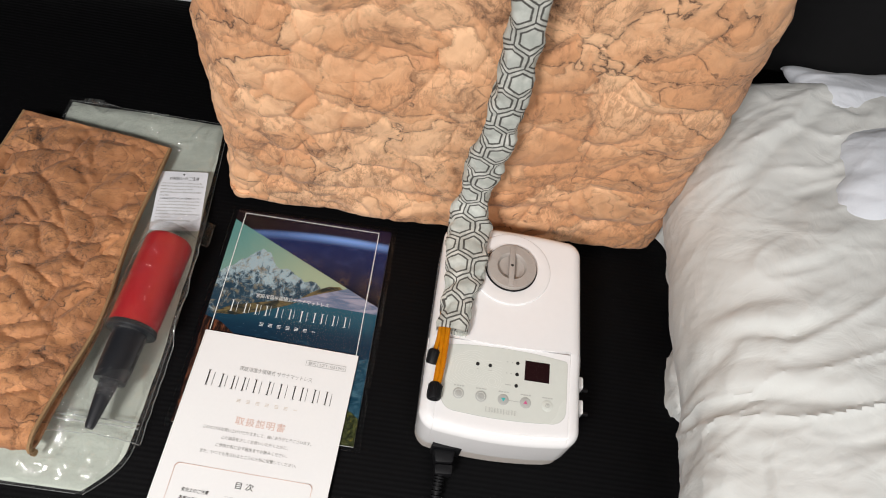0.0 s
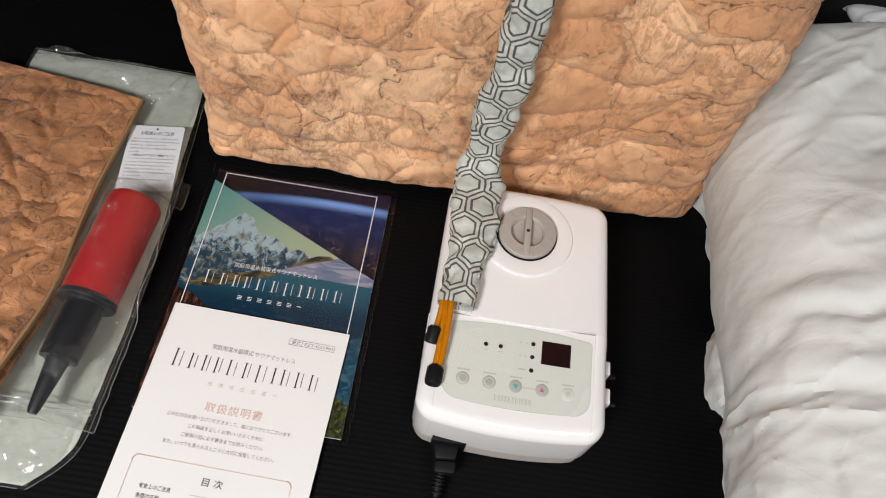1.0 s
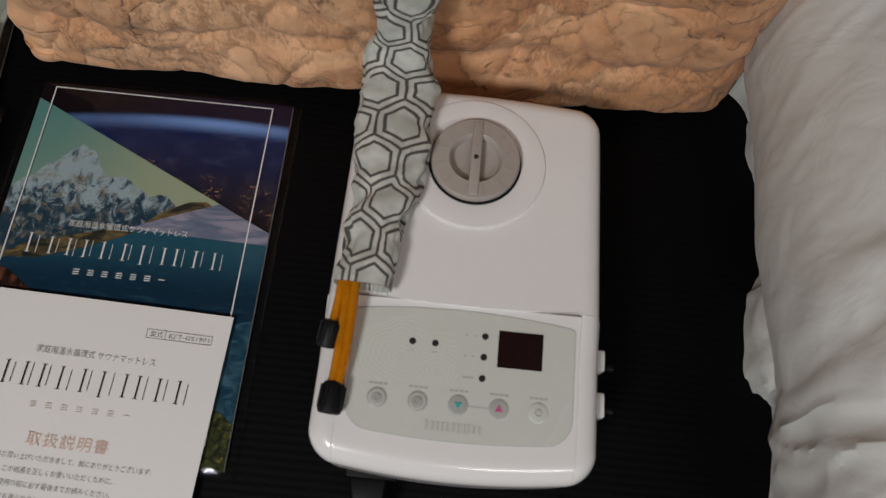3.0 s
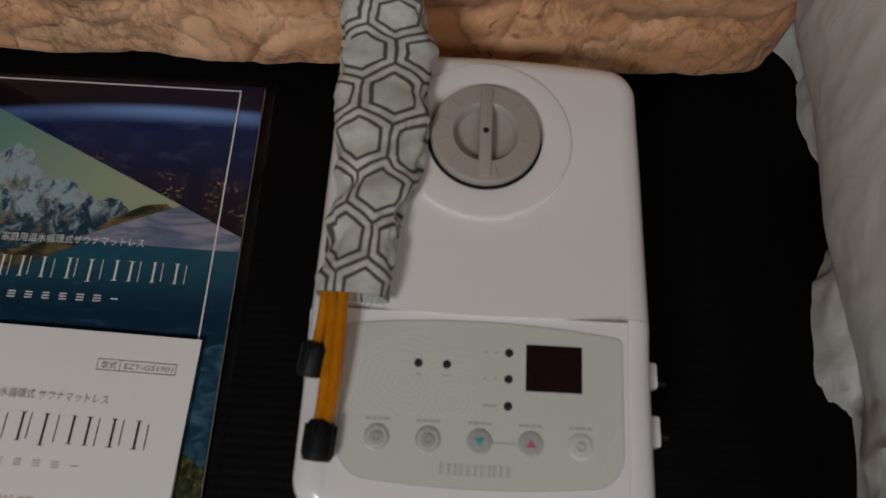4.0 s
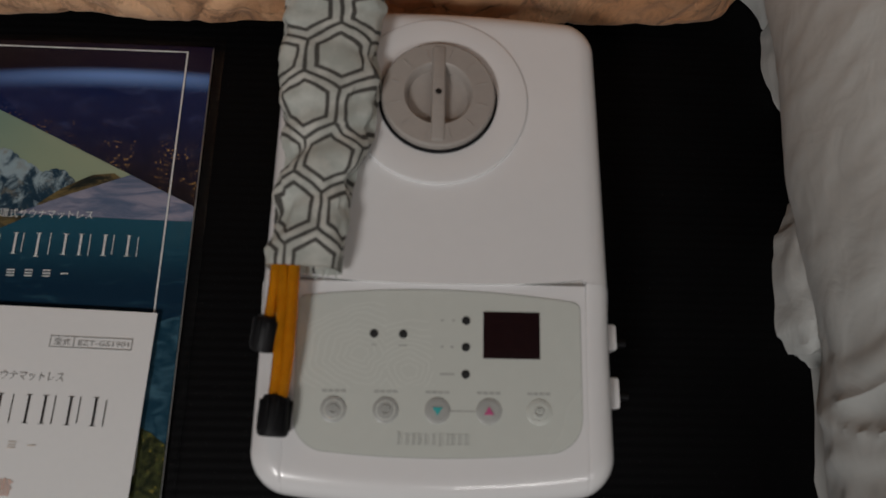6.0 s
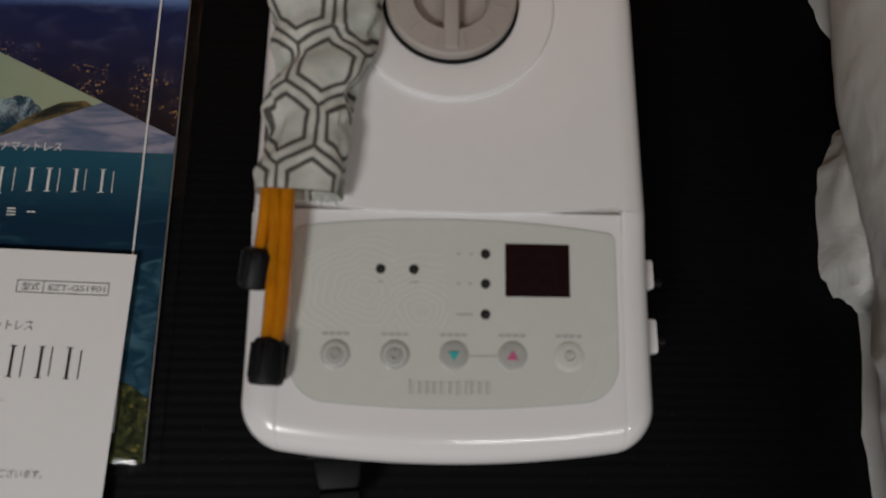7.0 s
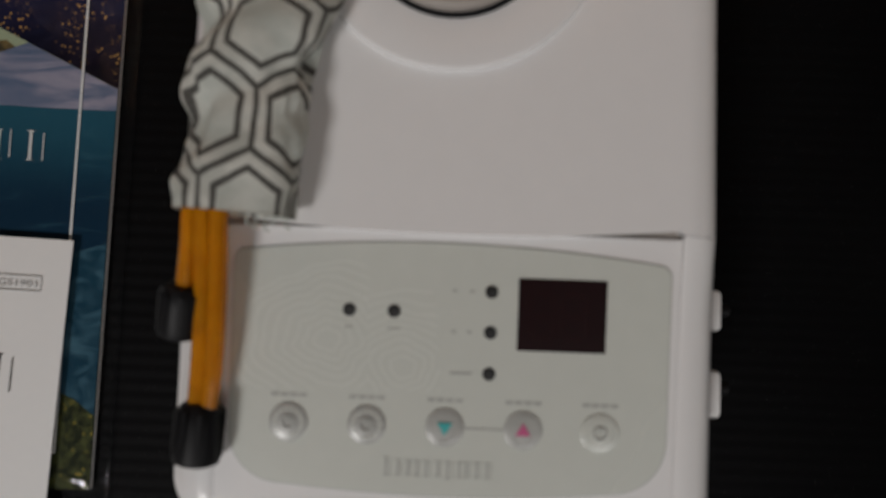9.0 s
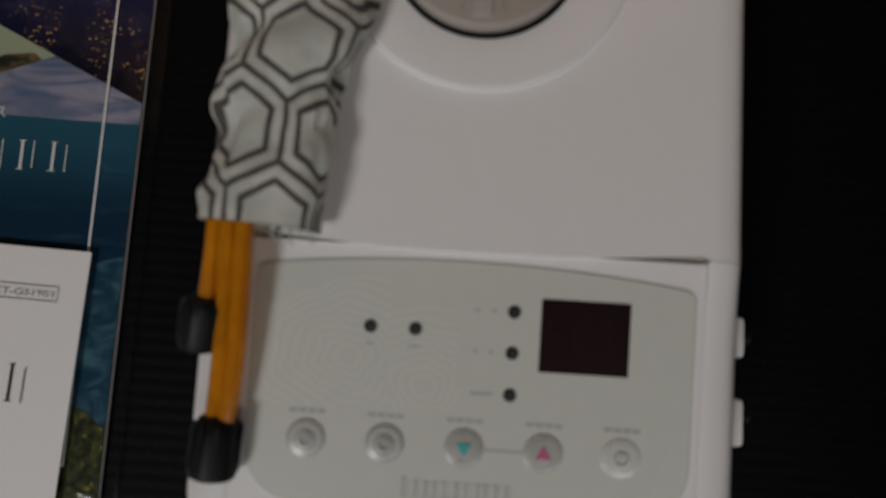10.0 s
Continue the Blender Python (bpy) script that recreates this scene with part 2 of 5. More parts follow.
M_PANEL = plain("panel_film", (0.64, 0.66, 0.61), (0.62, 0.64, 0.59), 25, 0.28, 0.05, 0.0002)
M_FAINT = plain("faint_panel_print", (0.73, 0.75, 0.70), (0.70, 0.72, 0.67), 60, 0.25, 0.0)
M_RING = plain("button_grey", (0.47, 0.475, 0.45), None, 60, 0.35, 0.05)
M_RIM = plain("panel_edge_grey", (0.47, 0.48, 0.45), None, 60, 0.35, 0.05)
M_INK = plain("black_ink", (0.012, 0.012, 0.012), None, 90, 0.5, 0.0)
M_PANELINK = plain("pale_grey_ink", (0.45, 0.46, 0.43), None, 90, 0.5, 0.0)
M_GREYINK = plain("grey_ink", (0.41, 0.41, 0.40), None, 90, 0.5, 0.0)
M_PALEINK = plain("pale_gold_ink", (0.70, 0.63, 0.55), None, 90, 0.5, 0.0)
M_REDINK = plain("copper_ink", (0.74, 0.52, 0.44), None, 90, 0.5, 0.0)
M_WHITEINK = plain("white_ink", (0.80, 0.82, 0.80), None, 90, 0.5, 0.0)
M_DISPLAY = plain("display_window", (0.010, 0.002, 0.003), (0.014, 0.003, 0.004), 60, 0.3, 0.0)
M_DIGIT = plain("unlit_digit", (0.018, 0.003, 0.004), None, 60, 0.3, 0.0)
M_LED = plain("led_lens", (0.006, 0.006, 0.006), None, 60, 0.6, 0.0)
M_TEAL = plain("teal_mark", (0.05, 0.45, 0.45), None, 90, 0.4, 0.0)
M_PINK = plain("pink_mark", (0.62, 0.12, 0.28), None, 90, 0.4, 0.0)
M_RUBBER = plain("black_rubber", (0.004, 0.004, 0.005), (0.007, 0.007, 0.008), 120, 0.55, 0.2, specular=0.22)
M_NOZZLE = plain("dark_grey_plastic", (0.014, 0.015, 0.018), (0.011, 0.012, 0.015), 60, 0.35, 0.1)
M_RED = plain("red_plastic", (0.42, 0.012, 0.018), (0.36, 0.010, 0.015), 40, 0.3, 0.08)
M_DARKRED = plain("embossed_red", (0.25, 0.008, 0.012), None, 60, 0.4, 0.0)
M_PAPER = plain("white_paper", (0.80, 0.80, 0.79), (0.785, 0.785, 0.775), 40, 0.6, 0.08)
M_TAG = plain("tag_card", (0.74, 0.76, 0.80), None, 40, 0.5, 0.05)
M_STEEL = plain("steel", (0.55, 0.55, 0.56), None, 60, 0.3, 0.1, metallic=1.0)
M_STITCH = plain("brown_thread", (0.10, 0.05, 0.025), None, 90, 0.8, 0.0)
M_RAIL = plain("pale_metal_rail", (0.72, 0.73, 0.75), None, 30, 0.45, 0.1)
M_WALL = plain("grey_wall", (0.45, 0.45, 0.44), None, 8, 0.8, 0.3)
M_CEIL = plain("white_ceiling", (0.78, 0.78, 0.76), None, 12, 0.85, 0.3)
M_FLOOR = plain("grey_carpet", (0.16, 0.16, 0.17), (0.12, 0.12, 0.13), 60, 0.9, 0.8, 0.002)
M_FILM = film("clear_bag", 0.5, 0.11, 0.07, (0.99, 0.99, 0.99), 0.0040, 0.020, 38, 0.75)
M_ZIPFILM = film("clear_zip_bag", 0.38, 0.05, 0.05, (0.985, 0.985, 0.985), 0.0040, 0.010, 38, 1.1)
M_EDGE = film("bag_edge", 0.6, 0.22, 0.15, (0.97, 0.98, 0.98), 0.0010, 0.16, 60)
M_SLEEVE = film("clear_sleeve", 0.6, 0.018, 0.05, (0.98, 0.985, 0.99), 0.0005, 0.0, 9)


def amber():
    t = Tree("amber_tube")
    v = t.coord()
    n = t.noise(v, 160, 3.0)
    t.set(Base_Color=t.mix(n, (0.64, 0.20, 0.004), (0.92, 0.39, 0.012)), Roughness=0.12, Transmission_Weight=0.5, IOR=1.4, Subsurface_Weight=0.0)
    return t.mat


M_AMBER = amber()


def print_mat(name, build, rough=0.35):
    t = Tree(name)
    t.set(Base_Color=build(t), Roughness=rough, Specular_IOR_Level=0.12)
    return t.mat


def earth(t):
    v = t.coord()
    x, y, _ = t.split(v)
    n = t.noise(v, 60, 6.0, 0.65)
    dx = t.math("ADD", x, 0.06)
    arc = t.math("SUBTRACT", y, t.math("MULTIPLY_ADD", t.math("MULTIPLY", dx, dx), -0.55, 0.281))
    col = t.mix(t.step(n, 0.35, 0.7), (0.006, 0.005, 0.009), (0.016, 0.012, 0.022))
    blue = t.step(arc, -0.090, -0.008, 0, 1)
    cloud = t.step(t.noise(t.coord((60, 140, 1)), 1.0, 5.0, 0.65, 0.8), 0.5, 0.75, 0, 0.5)
    col = t.mix(blue, col, t.mix(cloud, (0.009, 0.019, 0.085), (0.09, 0.12, 0.26)))
    glow = t.math("MULTIPLY", t.step(arc, -0.012, 0.0), t.step(arc, 0.0, 0.007, 1, 0))
    space = t.step(arc, 0.001, 0.007)
    col = t.mix(space, col, t.mix(t.step(x, -0.2, -0.02), (0.010, 0.006, 0.008), (0.016, 0.010, 0.030)))
    col = t.mix(t.math("MULTIPLY", glow, t.step(t.math("ABSOLUTE", dx), 0.11, 0.0, 0.35, 0.95)), col, (0.20, 0.36, 0.75))
    spark = t.math("MULTIPLY", t.step(t.voronoi(v, 420, "F1"), 0.08, 0.36, 1, 0), t.step(t.noise(v, 60, 4.0), 0.46, 0.60))
    low = t.step(y, 0.262, 0.225, 0, 0.7)
    return t.mix(t.math("MULTIPLY", spark, low), col, (0.9, 0.52, 0.14))


def sky(t):
    x, y, _ = t.split(t.coord())
    n = t.noise(t.coord(), 25, 4.0)
    f = t.step(t.math("MULTIPLY_ADD", y, -0.9, t.math("MULTIPLY_ADD", n, 0.02, x)), -0.46, -0.26)
    return t.mix(f, (0.11, 0.27, 0.25), (0.34, 0.40, 0.27))


def mountain(t):
    v = t.coord()
    w = t.vmix(v, t.noise(v, 30, 4.0, colour=True), 0.02)
    snow = t.noise(t.coord((95, 70, 1), turn=-35), 1.0, 8.0, 0.72, 0.6)
    rock = t.noise(w, 130, 6.0, 0.7)
    x, y, _ = t.split(w)
    high = t.step(y, 0.175, 0.245)
    col = t.mix(rock, (0.008, 0.024, 0.042), (0.035, 0.080, 0.120))
    col = t.mix(t.step(t.math("MULTIPLY_ADD", high, 0.22, snow), 0.54, 0.70), col, (0.33, 0.43, 0.47))
    warm = t.math("MULTIPLY", t.step(rock, 0.5, 0.65), t.step(x, -0.15, -0.09, 0.75, 0.25))
    col = t.mix(warm, col, (0.26, 0.21, 0.13))
    return col


def slope(t):
    v = t.coord()
    n = t.noise(t.coord((50, 130, 1), turn=30), 1.0, 6.0, 0.7, 0.8)
    return t.mix(t.step(n, 0.4, 0.65), (0.020, 0.024, 0.022), (0.19, 0.14, 0.06))


def cloudsea(t):
    n = t.noise(t.coord((25, 110, 1), turn=-8), 1.0, 5.0, 0.6, 0.8)
    return t.mix(t.step(n, 0.35, 0.7), (0.11, 0.15, 0.24), (0.36, 0.34, 0.42))


def sea(t):
    n = t.noise(t.coord((45, 150, 1), turn=10), 1.0, 6.0, 0.65, 1.2)
    x, y, _ = t.split(t.coord())
    deep = t.step(y, 0.13, 0.175)
    col = t.mix(deep, (0.007, 0.028, 0.055), (0.020, 0.090, 0.135))
    return t.mix(t.step(n, 0.55, 0.8, 0, 0.6), col, (0.06, 0.17, 0.22))


def surf(t):
    n = t.noise(t.coord((60, 80, 1), turn=40), 1.0, 6.0, 0.65, 1.0)
    return t.mix(t.step(n, 0.40, 0.68), (0.010, 0.045, 0.075), (0.06, 0.14, 0.19))


def forest(t):
    v = t.coord()
    n = t.noise(v, 220, 5.0, 0.7)
    y = t.step(t.voronoi(v, 330, "F1"), 0.0, 0.4, 1, 0)
    col = t.mix(t.step(n, 0.35, 0.7), (0.010, 0.014, 0.008), (0.08, 0.09, 0.03))
    return t.mix(t.math("MULTIPLY", y, t.step(n, 0.5, 0.6)), col, (0.45, 0.33, 0.05))


def redwood(t):
    n = t.noise(t.coord((260, 40, 1)), 1.0, 5.0, 0.7)
    return t.mix(t.step(n, 0.45, 0.7), (0.014, 0.008, 0.007), (0.20, 0.07, 0.035))


P_EARTH, P_SKY, P_MOUNT = print_mat("print_earth", earth), print_mat("print_sky", sky), print_mat("print_mountain", mountain)
P_SLOPE, P_CLOUD, P_SEA = print_mat("print_slope", slope), print_mat("print_cloud_sea", cloudsea), print_mat("print_sea", sea)
P_SURF, P_FOREST, P_RED = print_mat("print_surf", surf), print_mat("print_forest", forest), print_mat("print_redwood", redwood)


# ---- mesh helpers ----
def thing(name, label, category, group="", at=(0, 0, 0)):
    ob = new(name)
    ob.location = at
    ob.empty_display_size = 0.02
    return tagged(ob, label, category, group)


def part(name, shape, material, parent=None, label="", smooth=True):
    """Link a bmesh or mesh as one object under a thing or part. Coordinates are the world's."""
    if isinstance(shape, bmesh.types.BMesh):
        me = bpy.data.meshes.new(name)
        bmesh.ops.recalc_face_normals(shape, faces=shape.faces)
        shape.to_mesh(me)
        shape.free()
    else:
        me = shape
    me.name = name
    if smooth:
        me.shade_smooth()
        me.set_sharp_from_angle(angle=radians(38))
    me.materials.append(material)
    ob = new(name, me)
    if parent:
        ob.parent = parent
        p, off = parent, Vector()
        while p:
            off += p.location
            p = p.parent
        ob.location = -off
    if label:
        ob["label"] = label
    return ob


def mesh_of(verts, faces, uvs=None):
    me = bpy.data.meshes.new("mesh")
    me.from_pydata([tuple(v) for v in verts], [], faces)
    if uvs is not None:
        layer = me.uv_layers.new(name="UVMap")
        idx = np.zeros(len(me.loops), dtype=np.int32)
        me.loops.foreach_get("vertex_index", idx)
        layer.data.foreach_set("uv", np.asarray(uvs, dtype=np.float32)[idx].ravel())
    me.update()
    return me


def quads(nu, nv, wrap=False, base=0, flip=False):
    """Faces of a grid whose point (i, j) has index base + i * nv + j; wrap closes the first way."""
    out = []
    for i in range(nu if wrap else nu - 1):
        k = (i + 1) % nu
        for j in range(nv - 1):
            f = (base + i * nv + j, base + k * nv + j, base + k * nv + j + 1, base + i * nv + j + 1)
            out.append(f[::-1] if flip else f)
    return out


def skin(P):
    """A single film from a grid of points."""
    nu, nv = P.shape[:2]
    return mesh_of(P.reshape(-1, 3), quads(nu, nv))


def slab(P, thick):
    """A closed sheet from a grid of points P[i, j], thickened downwards along its normals."""
    nu, nv = P.shape[:2]
    du, dv = np.gradient(P, axis=0), np.gradient(P, axis=1)
    n = np.cross(du, dv)
    n /= np.linalg.norm(n, axis=2, keepdims=True) + 1e-12
    Q = P - n * thick
    v = np.concatenate([P.reshape(-1, 3), Q.reshape(-1, 3)])
    f = quads(nu, nv) + quads(nu, nv, base=nu * nv, flip=True)
    rim = [i * nv for i in range(nu)] + [(nu - 1) * nv + j for j in range(1, nv)] + \
          [i * nv + nv - 1 for i in range(nu - 2, -1, -1)] + [j for j in range(nv - 2, 0, -1)]
    m = nu * nv
    for a, b in zip(rim, rim[1:] + rim[:1]):
        f.append((b, a, a + m, b + m))
    return mesh_of(v, f)


def box(x0, x1, y0, y1, z0, z1, bevel=0.0, segs=2, turn=None):
    bm = bmesh.new()
    bmesh.ops.create_cube(bm, size=1)
    for v in bm.verts:
        v.co = Vector(((x0 + x1) / 2 + v.co.x * (x1 - x0), (y0 + y1) / 2 + v.co.y * (y1 - y0), (z0 + z1) / 2 + v.co.z * (z1 - z0)))
    if bevel:
        bmesh.ops.bevel(bm, geom=bm.edges[:], offset=bevel, segments=segs, affect="EDGES", profile=0.5)
    if turn:
        bm.transform(turn)
    return bm


def lathe(profile, m=None, n=48):
    """Turn (radius, height) pairs round z, then place by m."""
    v, f = [], []
    k = len(profile)
    for i in range(n):
        a = 2 * math.pi * i / n
        v += [(r * math.cos(a), r * math.sin(a), h) for r, h in profile]
    f = quads(n, k, wrap=True)
    f.append([i * k for i in range(n)][::-1])
    f.append([i * k + k - 1 for i in range(n)])
    bm = bmesh.new()
    vs = [bm.verts.new(m @ Vector(p) if m else p) for p in v]
    for q in f:
        try:
            bm.faces.new([vs[i] for i in q])
        except ValueError:
            pass
    bmesh.ops.remove_doubles(bm, verts=bm.verts, dist=1e-6)
    return bm


def tube(points, rx, rz=None, n=16, cap=True, steps=6):
    """A round or flat tube along a smoothed line of (point, half width, half height, sideways axis) or points alone."""
    rz = rz or rx
    pts = smooth_line(points, steps)
    v = []
    for i, p in enumerate(pts):
        a, b = pts[max(i - 1, 0)], pts[min(i + 1, len(pts) - 1)]
        d = (b - a).normalized()
        side = d.cross(Vector((0, 0, 1)))
        side = side.normalized() if side.length > 1e-3 else Vector((1, 0, 0))
        up = side.cross(d)
        for k in range(n):
            t = 2 * math.pi * k / n
            v.append(p + side * rx * math.cos(t) + up * rz * math.sin(t))
    m = len(pts)
    f = quads(m, n) + [(i * n + n - 1, (i + 1) * n + n - 1, (i + 1) * n, i * n) for i in range(m - 1)]
    if cap:
        f += [list(range(n))[::-1], [(m - 1) * n + k for k in range(n)]]
    return mesh_of(v, f)


def smooth_line(points, steps=6):
    P = [Vector(p) for p in points]
    P = [2 * P[0] - P[1]] + P + [2 * P[-1] - P[-2]]
    out = []
    for i in range(1, len(P) - 2):
        a, b, c, d = P[i - 1:i + 3]
        for s in range(steps):
            t = s / steps
            out.append(0.5 * ((2 * b) + (c - a) * t + (2 * a - 5 * b + 4 * c - d) * t * t + (3 * b - a - 3 * c + d) * t ** 3))
    out.append(P[-2])
    return out


def flat(points, z, thick=0.0003):
    """A thin plate with the given outline."""
    bm = bmesh.new()
    lo = [bm.verts.new((x, y, z - thick)) for x, y in points]
    hi = [bm.verts.new((x, y, z)) for x, y in points]
    bm.faces.new(hi)
    bm.faces.new(lo[::-1])
    for i in range(len(points)):
        k = (i + 1) % len(points)
        bm.faces.new((lo[i], lo[k], hi[k], hi[i]))
    return bm


def strips(rects, z, thick=0.0002, m=None):
    """Thin printed bars (x0, x1, y0, y1) in one mesh."""
    v, f = [], []
    for x0, x1, y0, y1 in rects:
        b = len(v)
        v += [(x, y, h) for h in (z - thick, z) for x, y in ((x0, y0), (x1, y0), (x1, y1), (x0, y1))]
        f += [(b, b + 3, b + 2, b + 1), (b + 4, b + 5, b + 6, b + 7)] + [(b + i, b + (i + 1) % 4, b + 4 + (i + 1) % 4, b + 4 + i) for i in range(4)]
    if m:
        v = [m @ Vector(p) for p in v]
    return mesh_of(v, f)


def words(text, size, x, y, z, m=None, align="LEFT", spread=1.0, width=None):
    """A line of print as a flat mesh; width squeezes or stretches it to a known length."""
    cu = bpy.data.curves.new("words", "FONT")
    cu.body, cu.size, cu.align_x, cu.space_character = text, size, align, spread
    cu.resolution_u = 2
    ob = bpy.data.objects.new("words", cu)
    me = bpy.data.meshes.new_from_object(ob)
    bpy.data.objects.remove(ob)
    me.materials.clear()
    co = np.zeros(len(me.vertices) * 3)
    me.vertices.foreach_get("co", co)
    co = co.reshape(-1, 3)
    if width and len(co):
        co[:, 0] *= width / (co[:, 0].max() - co[:, 0].min())
    co += (x, y, z)
    if m:
        co = np.array([m @ Vector(p) for p in co])
    me.vertices.foreach_set("co", co.ravel())
    me.update()
    return me


def ring_strip(x0, x1, y0, y1, w):
    return [(x0, x1, y0, y0 + w), (x0, x1, y1 - w, y1), (x0, x0 + w, y0 + w, y1 - w), (x1 - w, x1, y0 + w, y1 - w)]


def mark(x0, x1, y0, y1, stroke, z, m=None):
    """A row of plain footed bars, thick and thin, standing for a printed mark; the first stands taller, the seventh hangs lower."""
    shares = (1.1, 0.9, 0.8, 0.8, 1.1, 0.8, 1.2, 0.5, 0.95, 0.9, 1.0)
    out, x, h = [], x0, y1 - y0
    foot = stroke * 0.22
    for i, share in enumerate(shares):
        w = (x1 - x0) * share / sum(shares)
        lo, hi = y0 - 0.12 * h * (i == 6), y1 + 0.14 * h * (i == 0)
        a, b = x + w * 0.22, x + w * 0.62
        out.append((a, a + stroke * 0.85, lo, hi))
        for yy in (lo, hi - foot):
            out.append((a - stroke * 0.8, a, yy, yy + foot))
            out.append((a + stroke * 0.85, a + stroke * 1.6, yy, yy + foot))
        if share > 0.6:
            out.append((b, b + stroke * 0.32, y0 + 0.08 * h * (i % 2), y1 - 0.08 * h * (i % 3 == 1)))
        x += w
    return strips(out, z, 0.0001, m)


def fbm(x, y, z, octaves=4, gain=0.5):
    p, a, s = Vector((x, y, z)), 1.0, 0.0
    for _ in range(octaves):
        s += a * noise.noise(p)
        p, a = p * 2.03, a * gain
    return s


# ---- the setting ----
tagged(part("floor", box(-3.2, 3.2, -3.4, 0.78, -0.76, -0.72), M_FLOOR, smooth=False), "grey carpeted floor", "floor", kind="structure")
tagged(part("ceiling", box(-3.2, 3.2, -3.4, 0.86, CEIL, CEIL + 0.08), M_CEIL, smooth=False), "plain white ceiling", "ceiling", kind="structure")
tagged(part("wall_north", box(-3.2, 3.2, 0.78, 0.86, -0.72, CEIL), M_BLACKWALL, smooth=False), "black cloth-covered partition behind the table", "wall", kind="structure")
tagged(part("wall_south", box(-3.2, 3.2, -3.48, -3.4, -0.72, CEIL), M_WALL, smooth=False), "plain grey wall", "wall", kind="structure")
tagged(part("wall_west", box(-3.28, -3.2, -3.4, 0.78, -0.72, CEIL), M_WALL, smooth=False), "plain grey wall", "wall", kind="structure")
tagged(part("wall_east", box(3.2, 3.28, -3.4, 0.78, -0.72, CEIL), M_WALL, smooth=False), "plain grey wall", "wall", kind="structure")
tagged(part("trim", box(-1.2, -0.1, -0.005, 0.005, 0.0, 0.006, 0.001, turn=pose(0, 0.725, 0, 0, 0, 3.4)), M_RAIL), "thin pale metal rail at the back of the table", "trim", kind="structure")


def display_table():
    t = thing("table", "black display table under a finely ribbed black cover", "table", at=(0, 0, -0.72))
    part("tabletop", box(-1.25, 1.25, -0.42, 0.77, -0.03, 0.0, 0.004), M_TABLE, t, "ribbed black cover")
    for x in (-1.2, 1.2):
        for y in (-0.37, 0.72):
            part("leg", lathe([(0.018, -0.72), (0.018, -0.03)], pose(x, y, 0), 16), M_STEEL, t)


display_table()


# ---- the standing quilted bundle ----
def quilt(p, cell, depth):
    """Puffed relief of quilting with creased seams."""
    w = Vector(p) + 0.35 * cell * Vector((noise.noise(p / cell * 0.9), noise.noise(p / cell * 0.9 + Vector((7, 3, 1))), noise.noise(p / cell * 0.9 + Vector((1, 9, 4)))))
    d, _ = noise.voronoi(w / cell)
    e = min(1.0, (d[1] - d[0]) * 2.2)
    return depth * (math.sqrt(max(0.0, 1 - (1 - e) ** 2)) - 0.7)


